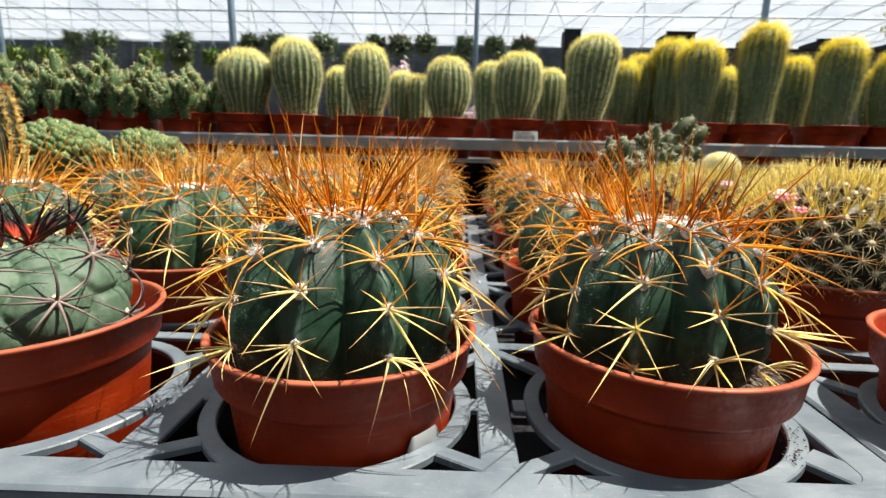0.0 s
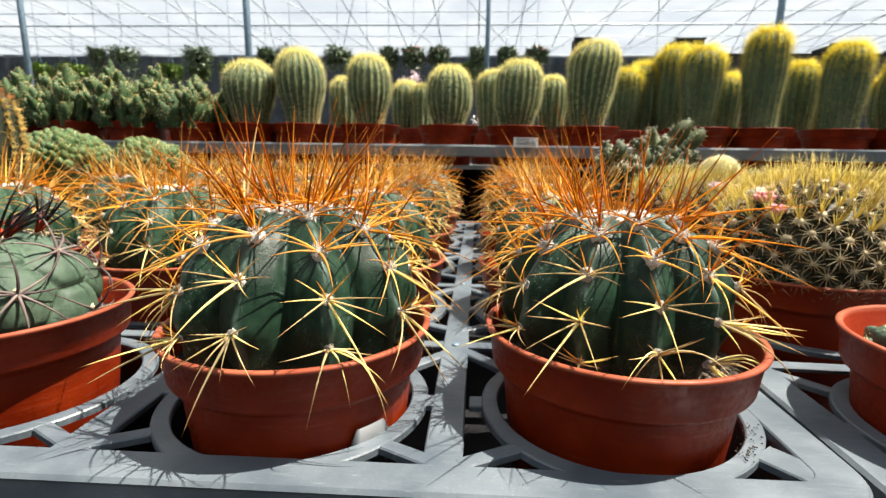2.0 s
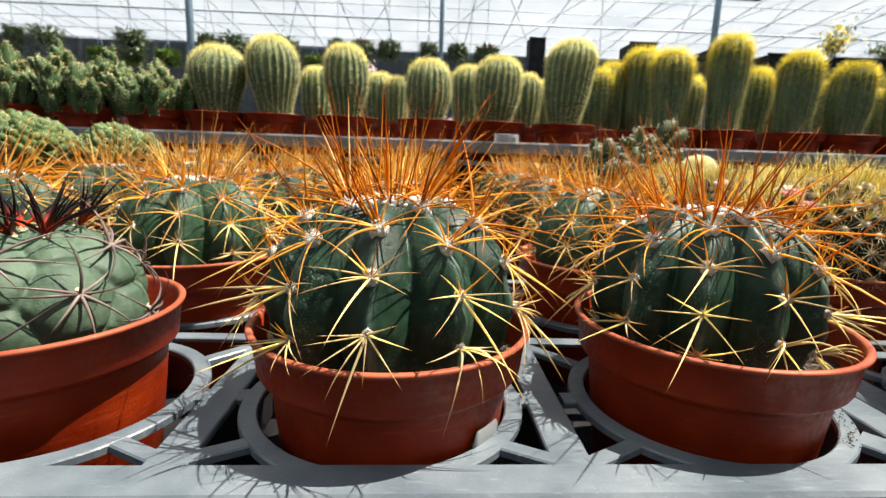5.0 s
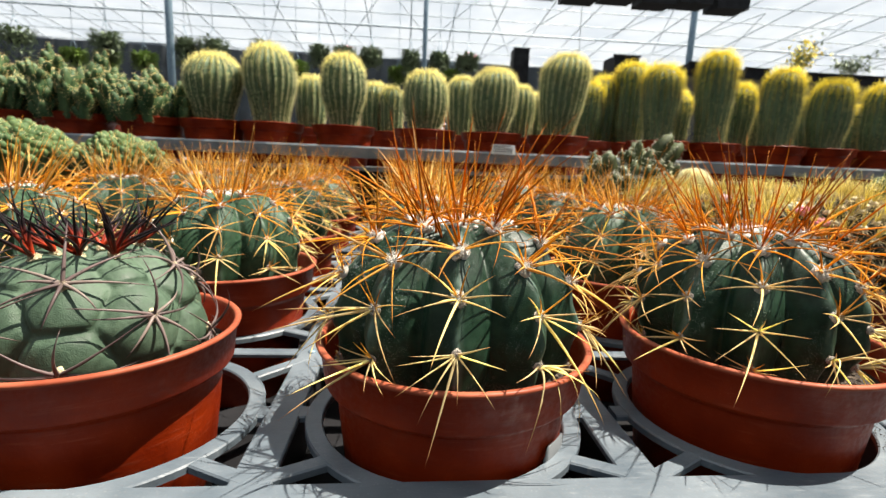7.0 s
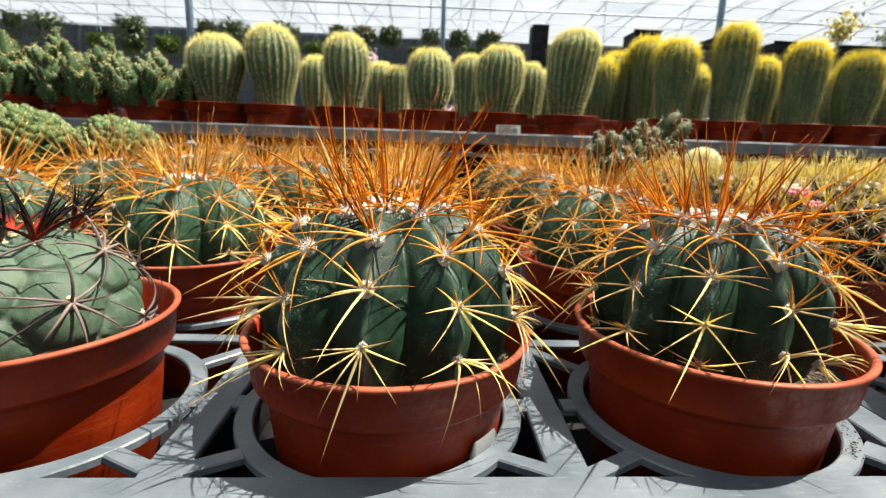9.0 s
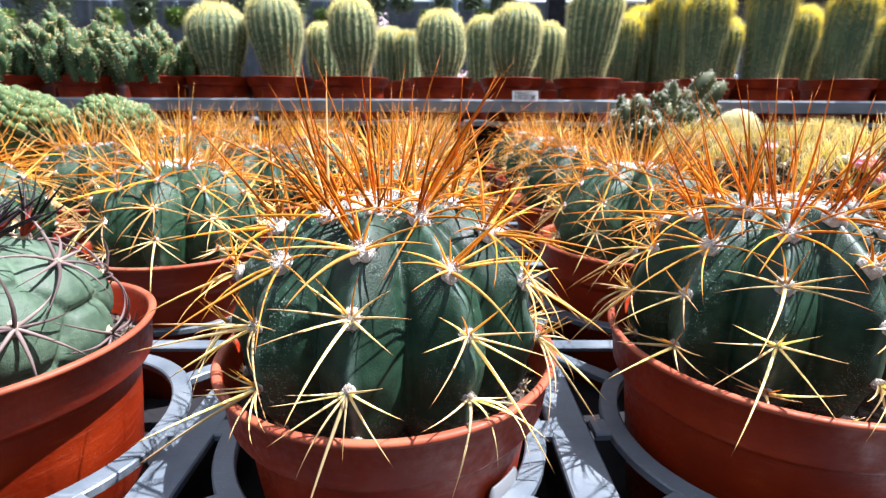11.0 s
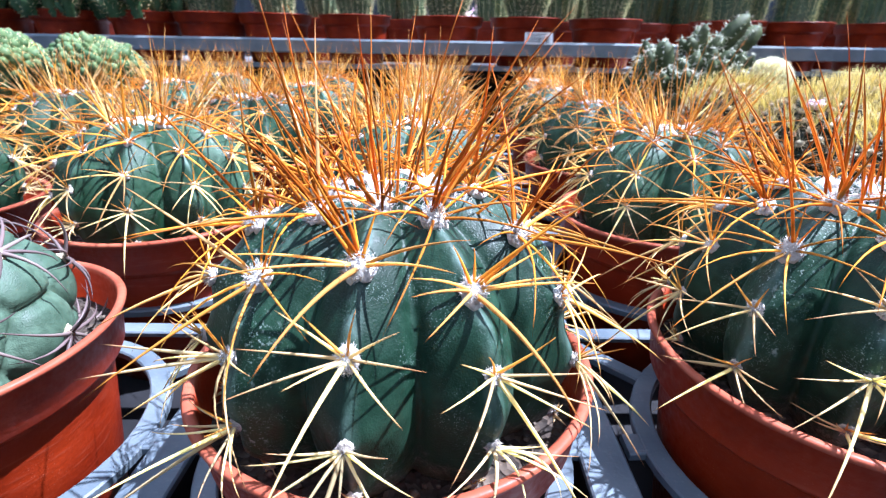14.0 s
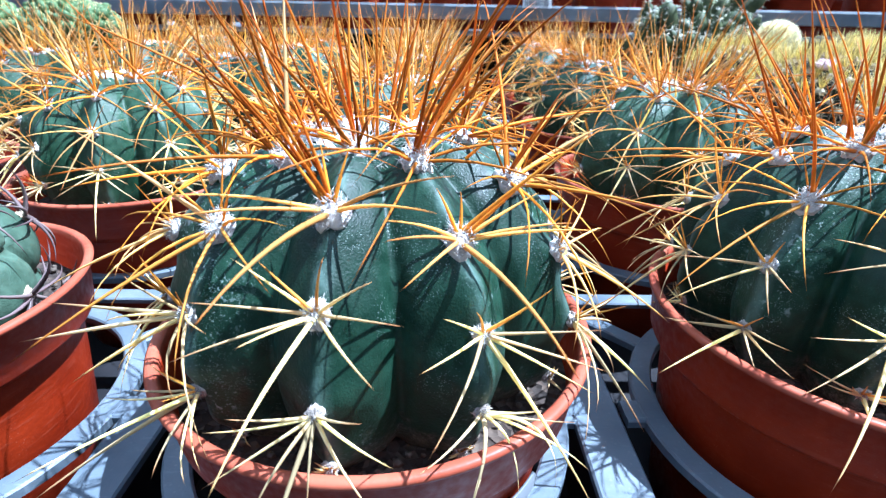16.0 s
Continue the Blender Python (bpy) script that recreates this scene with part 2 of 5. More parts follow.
SKIN_OLIVE = cactus_skin("olive_cactus_skin", (0.03, 0.045, 0.012), (0.09, 0.105, 0.04), (0.3, 0.34, 0.24), 0.6, False)
SKIN_CLUMP = cactus_skin("clump_cactus_skin", (0.042, 0.088, 0.026), (0.145, 0.2, 0.068), (0.5, 0.55, 0.4), 0.6, False)
SKIN_BLACK = cactus_skin("blackish_cactus_skin", (0.014, 0.022, 0.01), (0.045, 0.05, 0.026), (0.2, 0.22, 0.18), 0.5, False)
SPINES = spine_material("amber_spines", (0.55, 0.128, 0.004), (0.87, 0.69, 0.36), (0.42, 0.1, 0.006), 0.36, 0.42, 0.55, (0.78, 0.36, 0.035), (1.35, 1.6, 1.3))
SPINES_PALE = spine_material("straw_spines", (0.86, 0.62, 0.22), (0.88, 0.76, 0.5), (0.6, 0.33, 0.12))
SPINES_DARK = spine_material("dark_horn_spines", (0.36, 0.035, 0.012), (0.33, 0.27, 0.25), (0.016, 0.011, 0.013), 0.1, 0.38, 0.04)
SPINES_MAUVE = spine_material("mauve_horn_spines", (0.15, 0.105, 0.1), (0.17, 0.125, 0.12), (0.035, 0.02, 0.024), 0.1, 0.32)
SPINES_GOLD = spine_material("golden_spines", (0.80, 0.70, 0.27), (0.80, 0.76, 0.52), (0.9, 0.8, 0.35), 0.55)
# yellower copy for the right-hand columns, with their backlit glow in the colour
SPINES_BACKLIT = spine_material("backlit_column_spines", (0.88, 0.72, 0.07), (0.5, 0.47, 0.28), (0.88, 0.76, 0.22), 0.55)
SPINES_STRAW = spine_material("yellow_straw_spines", (0.78, 0.62, 0.17), (0.86, 0.76, 0.40), (0.8, 0.66, 0.3), 0.45)
SPINES_CREAM = spine_material("cream_spines", (0.84, 0.76, 0.46), (0.88, 0.83, 0.6), (0.88, 0.82, 0.55), 0.45)
SPINES_WHITE = spine_material("whitish_spines", (0.8, 0.78, 0.66), (0.72, 0.7, 0.6), (0.7, 0.62, 0.4), 0.4)
WOOL = woolly("white_areole_wool", (0.7, 0.67, 0.61), (0.42, 0.38, 0.33))
WOOL_CREAM = woolly("cream_areole_wool", (0.62, 0.54, 0.36), (0.34, 0.27, 0.16))
WOOL_GREY = woolly("grey_areole_wool", (0.55, 0.5, 0.44), (0.26, 0.22, 0.18))
WOOL_GOLD = woolly("yellow_crown_wool", (0.75, 0.63, 0.25), (0.5, 0.38, 0.1))
FILM = film_material()
STEEL = painted_metal("galvanised_steel", (0.13, 0.20, 0.26), (0.2, 0.28, 0.34), 0.45, 0.35)
ROOF_STEEL = painted_metal("bright_galvanised_steel", (0.36, 0.43, 0.48), (0.5, 0.56, 0.6), 0.4, 0.2)
SHELF_METAL = painted_metal("shelf_metal", (0.17, 0.19, 0.2), (0.25, 0.265, 0.275), 0.4, 0.4)
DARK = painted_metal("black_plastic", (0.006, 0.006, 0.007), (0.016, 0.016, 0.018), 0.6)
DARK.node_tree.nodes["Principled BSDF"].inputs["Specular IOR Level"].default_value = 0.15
FLOOR_BLACK = painted_metal("bounce_cutting_black", (0.012, 0.012, 0.013), (0.035, 0.033, 0.03), 0.9, 0, 4)
SCREEN = painted_metal("dark_shade_net", (0.032, 0.04, 0.046), (0.06, 0.07, 0.08), 0.9, 0, 3)
PAPER = painted_metal("white_paper_label", (0.7, 0.7, 0.68), (0.8, 0.8, 0.78), 0.7)
INK = painted_metal("black_print", (0.02, 0.02, 0.02), (0.04, 0.04, 0.04), 0.7)
LEAF = painted_metal("leaf_green", (0.11, 0.155, 0.085), (0.2, 0.25, 0.14), 0.6, 0, 60)
LEAF_FRESH = painted_metal("fresh_leaf_green", (0.12, 0.19, 0.04), (0.2, 0.29, 0.06), 0.5, 0, 40)
PINK = painted_metal("pink_petals", (0.75, 0.2, 0.25), (0.8, 0.35, 0.4), 0.6, 0, 300)
PALE_PINK = painted_metal("pale_pink_petals", (0.8, 0.5, 0.62), (0.85, 0.7, 0.78), 0.6, 0, 60)
YELLOW_BLOOM = painted_metal("yellow_petals", (0.8, 0.6, 0.04), (0.85, 0.75, 0.15), 0.6, 0, 60)
CREAM = painted_metal("cream_petals", (0.8, 0.78, 0.55), (0.85, 0.85, 0.75), 0.6, 0, 300)


# ---- mesh helpers ----
class Build:
    """Collects vertices and faces of one mesh, with the spines' attributes."""

    def __init__(self):
        self.v, self.f, self.along, self.age = [], [], [], []

    def add(self, verts, faces, along=0.0, age=0.0):
        o = len(self.v)
        self.v.extend(verts)
        self.f.extend([tuple(i + o for i in f) for f in faces])
        n = len(verts)
        self.along.extend(along if isinstance(along, list) else [along] * n)
        self.age.extend([age] * n)

    def spine(self, base, way, length, r, age=0.0, bend=None, seg=4, sides=5):
        base, way = Vector(base), Vector(way).normalized()
        bend = Vector(bend) if bend is not None else Vector((0, 0, 0))
        side = way.cross(Vector((0.31, 0.57, 0.76))).normalized()
        other = way.cross(side)
        vs, al, fs = [], [], []
        for i in range(seg):
            u = i / seg
            c = base + way * (length * u) + bend * (length * u * u)
            rr = r * (1 - 0.88 * u ** 1.15)
            for k in range(sides):
                a = 2 * math.pi * k / sides
                vs.append(c + side * (rr * math.cos(a)) + other * (rr * math.sin(a)))
                al.append(u)
        vs.append(base + way * length + bend * length)
        al.append(1.0)
        for i in range(seg - 1):
            for k in range(sides):
                k2 = (k + 1) % sides
                fs.append((i * sides + k, i * sides + k2, (i + 1) * sides + k2, (i + 1) * sides + k))
        for k in range(sides):
            fs.append(((seg - 1) * sides + k, (seg - 1) * sides + (k + 1) % sides, seg * sides))
        self.add(vs, fs, al, age)

    def grid(self, rows, closed=True, cap_low=False, cap_high=False, along=0.0):
        """A skin over rows of equally many points."""
        n = len(rows[0])
        vs = [p for row in rows for p in row]
        fs = []
        for i in range(len(rows) - 1):
            for k in range(n if closed else n - 1):
                k2 = (k + 1) % n
                fs.append((i * n + k, i * n + k2, (i + 1) * n + k2, (i + 1) * n + k))
        if cap_low:
            fs.append(tuple(reversed(range(n))))
        if cap_high:
            fs.append(tuple((len(rows) - 1) * n + k for k in range(n)))
        self.add(vs, fs, along)

    def lathe(self, profile, n=48, centre=(0, 0), wob=0.0, cap_high=False):
        rows = []
        for r, z in profile:
            rows.append([Vector((centre[0] + r * (1 + wob * math.sin(3 * a + z * 40)) * math.cos(a), centre[1] + r * (1 + wob * math.cos(2 * a)) * math.sin(a), z))
                         for a in (2 * math.pi * k / n for k in range(n))])
        self.grid(rows, cap_high=cap_high)

    def box(self, lo, hi, yaw=0.0, about=(0, 0)):
        vs = [Vector((x, y, z)) for z in (lo[2], hi[2]) for x, y in ((lo[0], lo[1]), (hi[0], lo[1]), (hi[0], hi[1]), (lo[0], hi[1]))]
        if yaw:
            c, s = math.cos(yaw), math.sin(yaw)
            vs = [Vector((about[0] + (v.x - about[0]) * c - (v.y - about[1]) * s, about[1] + (v.x - about[0]) * s + (v.y - about[1]) * c, v.z)) for v in vs]
        self.add(vs, [(3, 2, 1, 0), (4, 5, 6, 7), (0, 1, 5, 4), (1, 2, 6, 5), (2, 3, 7, 6), (3, 0, 4, 7)])

    def tube(self, a, b, r, n=8):
        a, b = Vector(a), Vector(b)
        w = (b - a).normalized()
        s = w.cross(Vector((0.2, 0.3, 0.93)) if abs(w.z) < 0.9 else Vector((1, 0, 0))).normalized()
        o = w.cross(s)
        self.grid([[p + s * (r * math.cos(t)) + o * (r * math.sin(t)) for t in (2 * math.pi * k / n for k in range(n))] for p in (a, b)], cap_low=True, cap_high=True)

    def blob(self, c, r, squash=(1, 1, 1), n=8, m=5, rough=0.0, seed=0, turn=None):
        rows = []
        for i in range(m + 1):
            ph = -math.pi / 2 + math.pi * i / m
            row = []
            for k in range(n):
                a = 2 * math.pi * k / n
                d = Vector((math.cos(ph) * math.cos(a), math.cos(ph) * math.sin(a), math.sin(ph)))
                q = 1 + rough * noise.noise(d * 2.3 + Vector((seed * 7.1, seed * 3.3, 0)))
                p = Vector((d.x * squash[0], d.y * squash[1], d.z * squash[2])) * (r * q)
                row.append(Vector(c) + (turn @ p if turn is not None else p))
            rows.append(row)
        self.grid(rows)

    def mesh(self, name, mat, smooth=True):
        me = bpy.data.meshes.new(name)
        me.from_pydata([tuple(v) for v in self.v], [], self.f)
        if any(self.along) or any(self.age):
            me.attributes.new("along", "FLOAT", "POINT").data.foreach_set("value", self.along)
            me.attributes.new("age", "FLOAT", "POINT").data.foreach_set("value", self.age)
        me.materials.append(mat)
        if smooth:
            me.polygons.foreach_set("use_smooth", [True] * len(me.polygons))
        me.update()
        return me


def part(name, b, mat, parent=None, label="", smooth=True, kind=""):
    ob = new(name, b.mesh(name, mat, smooth) if isinstance(b, Build) else b)
    if parent is not None:
        ob.parent = parent
    return tagged(ob, label=label, kind=kind)


def empty(name, m):
    ob = new(name)
    ob.empty_display_size = 0.02
    ob.matrix_world = m
    return ob

# ---- the greenhouse ----
FLOOR_Z = -0.85
# floor is out of view; its black is chosen to weaken light bounced upwards
b = Build()
b.box((-14, -8, FLOOR_Z - 0.2), (14, 30, FLOOR_Z))
tagged(part("floor", b, FLOOR_BLACK, smooth=False), "unseen greenhouse floor, made black to cut the bounced light", "floor", kind="structure")

FAR_Y, EAVE = 14.0, 2.72


def roof_z(y):
    return EAVE + 0.05 + (FAR_Y - y) * 0.1


b = Build()
rows = [[Vector((x, y, roof_z(y) + 0.02 * math.sin(x * 1.7))) for x in np.linspace(-14, 14, 57)] for y in np.linspace(-8, FAR_Y, 45)]
b.grid(rows, closed=False)
film = tagged(part("ceiling", b, FILM), "white translucent greenhouse film over steel pipes", "roof", kind="structure")
film.visible_shadow = False
b = Build()
for x in np.arange(-13.5, 14, 0.9):
    b.tube((x, -8, roof_z(-8) - 0.05), (x, FAR_Y, roof_z(FAR_Y) - 0.05), 0.011, 6)
for i, y in enumerate(np.arange(-7.2, FAR_Y, 0.72)):
    b.tube((-14, y, roof_z(y) - 0.075), (14, y, roof_z(y) - 0.075), 0.02 if i % 4 == 2 else 0.009, 6)
for x in np.arange(-13.05, 14, 1.8):
    for s in (-1, 1):
        b.tube((x, FAR_Y - 4.4, roof_z(FAR_Y - 4.4) - 0.06), (x + s * 1.5, FAR_Y, roof_z(FAR_Y) - 0.06), 0.008, 6)
tagged(part("roof_frame", b, ROOF_STEEL), "galvanised steel roof pipes under the film", "roof frame", kind="structure")
for name, lo, hi in (("wall_north", (-14, FAR_Y + 0.05, EAVE - 0.6), (14, FAR_Y + 0.06, roof_z(FAR_Y) + 0.1)),
                     ("wall_west", (-14.06, -8, FLOOR_Z), (-14, FAR_Y, 5.2)), ("wall_east", (14, -8, FLOOR_Z), (14.06, FAR_Y, 5.2)),
                     ("wall_south", (-14, -8.06, FLOOR_Z), (14, -8, 5.2))):
    b = Build()
    b.box(lo, hi)
    w = tagged(part(name, b, FILM, smooth=False), "white translucent film greenhouse wall", "wall", kind="structure")
    w.visible_shadow = False
b = Build()
b.grid([[Vector((x, FAR_Y - 0.08 + 0.03 * math.sin(x * 7) + 0.012 * math.sin(x * 23), z)) for x in np.linspace(-14, 14, 561)] for z in (FLOOR_Z, 1.0, EAVE)], closed=False)
tagged(part("shade_curtain", b, SCREEN), "dark grey shade net along the far wall", "shade net", kind="structure")
# unseen dark sheet, added to hold back fill light from the near and side walls
b = Build()
b.grid([[Vector((x, y, z)) for x, y in ((-13.92, FAR_Y - 0.3), (-13.92, -7.92), (13.92, -7.92), (13.92, FAR_Y - 0.3))] for z in (FLOOR_Z, EAVE)], closed=False)
tagged(part("side_light_block", b, SCREEN, smooth=False), "unseen dark sheet along the near and side walls, added to cut the fill light", "shade net", kind="structure")


def greenhouse_post(x, y, r):
    top = roof_z(y) - 0.05
    ob = empty("greenhouse_post", pose(x, y, FLOOR_Z))
    b = Build()
    b.tube((0, 0, 0), (0, 0, top - FLOOR_Z), r, 16)
    part("pipe", b, STEEL, ob)
    b = Build()
    b.lathe([(r * 1.02, 1.2), (r * 1.35, 1.21), (r * 1.35, 1.27), (r * 1.02, 1.28)], 16)
    part("clamp", b, STEEL, ob)
    b = Build()
    b.box((-0.07, -0.07, 0), (0.07, 0.07, 0.012))
    part("base_plate", b, STEEL, ob, smooth=False)
    return tagged(ob, "grey-blue galvanised steel greenhouse post", "post", "greenhouse posts")


for x, y, r in ((-4.57, 5, 0.028), (-2.24, 5, 0.033), (0.11, 5, 0.022), (2.76, 5, 0.031), (5.3, 5.2, 0.03)):
    greenhouse_post(x, y, r)


def hanging_planter(x, y, z, w, trail, seed, bloom=None, leaf=None):
    rnd = random.Random(seed)
    ob = empty("hanging_planter", pose(x, y, z))
    b = Build()
    b.lathe([(w * 0.16, -0.14), (w * 0.24, 0.0), (w * 0.25, 0.005), (w * 0.22, 0.005), (w * 0.2, -0.02), (0.001, -0.02)], 16)
    part("pot", b, DARK, ob)
    b = Build()
    for s in (-1, 1):
        b.tube((s * w * 0.24, 0, 0), (0, 0, 0.3), 0.004, 5)
    b.tube((0, 0, 0.3), (0, 0, roof_z(y) - z), 0.004, 5)
    part("hanger", b, STEEL, ob)
    b = Build()
    for i in range(1100):
        a, q = rnd.uniform(0, 6.28), rnd.random() ** 0.5
        rr = w * 0.5 * q
        hang = rnd.random() < 0.45
        c = Vector((rr * math.cos(a), rr * math.sin(a), rnd.uniform(-trail * 1.5, 0.05) if hang else rnd.uniform(-0.1, 0.09)))
        d = Vector((math.cos(a), math.sin(a), rnd.uniform(-0.8, 0.9))).normalized()
        s = d.cross(Vector((0, 0, 1))).normalized() * rnd.uniform(0.012, 0.026)
        ln = rnd.uniform(0.05, 0.11)
        b.add([c, c + d * ln * 0.5 + s, c + d * ln, c + d * ln * 0.5 - s], [(0, 1, 2, 3)])
    part("foliage", b, leaf or LEAF, ob, kind="stuff")
    if bloom:
        b = Build()
        for i in range(14):
            a = rnd.uniform(0, 6.28)
            b.blob((w * 0.4 * math.cos(a), w * 0.4 * math.sin(a), rnd.uniform(-0.02, 0.12)), rnd.uniform(0.015, 0.03), (1, 1, 0.6), 6, 4, 0.4, i)
        part("flowers", b, bloom, ob, kind="stuff")
    return tagged(ob, "hanging pot with trailing green foliage, hung from the roof pipes", "hanging plant", "hanging plants")


# ---- tray and bench ----
CELL_X, CELL_Y, ROW0, COL0 = 0.137, 0.139, 0.1835, -0.0335
POT_FOOT, RING_OFF = -0.05, 0.0035


def bevelled_strip(b, p, q, w, z0, z1, cut=0.0006):
    """A flat bar from p to q with bevelled upper edges."""
    p, q = Vector((*p, 0)), Vector((*q, 0))
    d = (q - p).normalized()
    s = Vector((-d.y, d.x, 0))
    ring = [(-w / 2, z0), (w / 2, z0), (w / 2, z1 - cut), (w / 2 - cut, z1), (-w / 2 + cut, z1), (-w / 2, z1 - cut)]
    b.grid([[e + s * o + Vector((0, 0, z)) for o, z in ring] for e in (p, q)], cap_low=True, cap_high=True)


def flat_ring(b, c, r0, r1, z0, z1, cut=0.0006, n=72):
    prof = [(r0, z0), (r1, z0), (r1, z1 - cut), (r1 - cut, z1), (r0 + cut, z1), (r0, z1 - cut), (r0, z0)]
    b.lathe(prof, n, c)


def pot_tray(x0, nx, y0, ny, yaw=0.0, about=(0, 0), skew=0.0, nudge=0.0):
    """A carrying tray: x0, y0 the first cell's centre."""
    ob = empty("pot_tray", Matrix.Translation((about[0], about[1], 0)) @ pose(0, 0, 0, 0, 0, yaw) @ Matrix.Translation((-about[0], -about[1], 0)))
    xl, xr = x0 - CELL_X / 2, x0 + CELL_X * (nx - 0.5)
    yl, yr = y0 - CELL_Y / 2, y0 + CELL_Y * (ny - 0.5)
    fx, fy, front = 0.0095, 0.0055, 0.0025
    # outer frame with rounded corners and a skirt
    b = Build()
    rad = 0.024

    def outline(grow, z):
        pts = []
        for cx, cy, a0 in ((xr + fx - rad, yr + fy - rad, 0), (xl - fx + rad, yr + fy - rad, 90), (xl - fx + rad, yl + front + rad, 180), (xr + fx - rad, yl + front + rad, 270)):
            for k in range(19):
                a = radians(a0 + k * 5)
                pts.append(Vector((cx + (rad + grow) * math.cos(a), cy + (rad + grow) * math.sin(a), z)))
        return pts

    b.grid([outline(-0.004, -0.050), outline(-0.001, -0.003), outline(0, -0.0014), outline(-0.0014, 0), outline(-0.0162, 0.0), outline(-0.0168, -0.0006), outline(-0.0168, -0.004), outline(-0.0045, -0.0045), outline(-0.0065, -0.050)])
    part("frame", b, TRAY, ob, smooth=False)
    for i in range(1, nx):
        x = xl + i * CELL_X
        b = Build()
        bevelled_strip(b, (x, yl + 0.016), (x, yr - 0.008), 0.0145, -0.0032, -0.0004)
        part("long_bar", b, TRAY, ob, smooth=False)
        # rib coloured black instead of tray grey, so the openings look deep in shade
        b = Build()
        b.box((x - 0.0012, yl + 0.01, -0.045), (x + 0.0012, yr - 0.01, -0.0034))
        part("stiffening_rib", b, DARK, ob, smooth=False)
    for j in range(1, ny):
        y = yl + j * CELL_Y
        b = Build()
        bevelled_strip(b, (xl + 0.002, y), (xr - 0.002, y), 0.0085, -0.0032, -0.0008)
        part("cross_bar", b, TRAY, ob, smooth=False)
    for i in range(nx):
        for j in range(ny):
            cx, cy = x0 + i * CELL_X, y0 + j * CELL_Y + RING_OFF
            b = Build()
            if nudge and i == nx - 1 and j == 0:
                cx += nudge
            flat_ring(b, (cx, cy), 0.0515, 0.0588, -0.0034, -0.0002)
            part("pot_ring", b, TRAY, ob, smooth=False)
            for sx in (-1, 1):
                b = Build()
                bevelled_strip(b, (cx + sx * 0.058, cy), (cx + sx * 0.064, cy), 0.0095, -0.0032, -0.0005)
                part("link", b, TRAY, ob, smooth=False)
                for sy in (-1, 1):
                    b = Build()
                    corner = i == (nx - 1 if sx > 0 else 0) and j == (ny - 1 if sy > 0 else 0)
                    bevelled_strip(b, (cx + sx * 0.0575 * 0.8, cy + sy * 0.0575 * 0.62), (cx + sx * (0.061 if corner else 0.067), cy - RING_OFF + sy * (0.062 if sy > 0 else 0.052 if corner else 0.043)), 0.013 if corner else 0.0066, -0.0034, -0.0003)
                    part("strut", b, TRAY, ob, smooth=False)
    # bottom kept black too: the shade inside the tray is in its colour
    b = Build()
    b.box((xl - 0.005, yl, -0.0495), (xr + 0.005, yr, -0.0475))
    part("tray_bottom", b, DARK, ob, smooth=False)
    for o in ob.children:
        for v in o.data.vertices:
            if skew and v.co.x > 0.03:
                v.co.y += skew * (v.co.x - 0.03) * max(0, 1 - (v.co.y - 0.1) / 0.25)
    return tagged(ob, "scuffed grey plastic pot tray with ring openings", "plant tray", "pot trays")


pot_tray(COL0 - 2 * CELL_X, 4, ROW0, 5, skew=0.075, nudge=0.0045)
pot_tray(0.262, 3, 0.176, 5, -1.5, (0.2, 0.2))
pot_tray(COL0 - 6.1 * CELL_X, 4, ROW0 + 0.01, 5)

# black top reaches back to stand in for the dark below the shelf
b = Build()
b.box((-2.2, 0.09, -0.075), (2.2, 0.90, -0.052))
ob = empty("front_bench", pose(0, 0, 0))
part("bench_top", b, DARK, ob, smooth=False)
for x in (-2.1, -0.7, 0.7, 2.1):
    for y in (0.13, 0.86):
        b = Build()
        b.box((x - 0.02, y - 0.02, FLOOR_Z), (x + 0.02, y + 0.02, -0.075))
        part("leg", b, STEEL, ob, smooth=False)
tagged(ob, "low greenhouse bench with a dark top under the trays", "bench")

SHELF_Y, SHELF_Z = 0.94, 0.129
ob = empty("back_shelf", pose(0, 0, 0))
b = Build()
b.box((-3.2, SHELF_Y + 0.012, 0.083), (3.2, SHELF_Y + 0.42, 0.09))
part("shelf_board", b, SHELF_METAL, ob, smooth=False)
b = Build()
lip = [(0.006, 0.107), (0, 0.108), (-0.001, SHELF_Z - 0.003), (0.0005, SHELF_Z), (0.012, SHELF_Z), (0.012, 0.107)]
b.grid([[Vector((x, SHELF_Y + y, z)) for y, z in lip] for x in (-3.2, 3.2)], cap_low=True, cap_high=True)
part("front_lip", b, SHELF_METAL, ob, smooth=False)
for x in (-2.6, -1.5, -0.62, 0.66, 1.5, 2.6):
    for y in (SHELF_Y + 0.03, SHELF_Y + 0.4):
        b = Build()
        b.box((x - 0.015, y - 0.015, FLOOR_Z), (x + 0.015, y + 0.015, 0.083))
        part("leg", b, SHELF_METAL, ob, smooth=False)
b = Build()
b.box((-3.2, SHELF_Y + 0.03, -0.13), (3.2, SHELF_Y + 0.42, -0.12))
part("lower_board", b, SHELF_METAL, ob, smooth=False)
# added black panel: blocks the sunlit gap and stands in for under-shelf shade
b = Build()
b.box((-3.2, SHELF_Y + 0.421, -0.13), (3.2, SHELF_Y + 0.427, 0.09))
part("shade_panel", b, DARK, ob, smooth=False)
tagged(ob, "dark grey metal shelf bench with a raised front lip", "shelf")

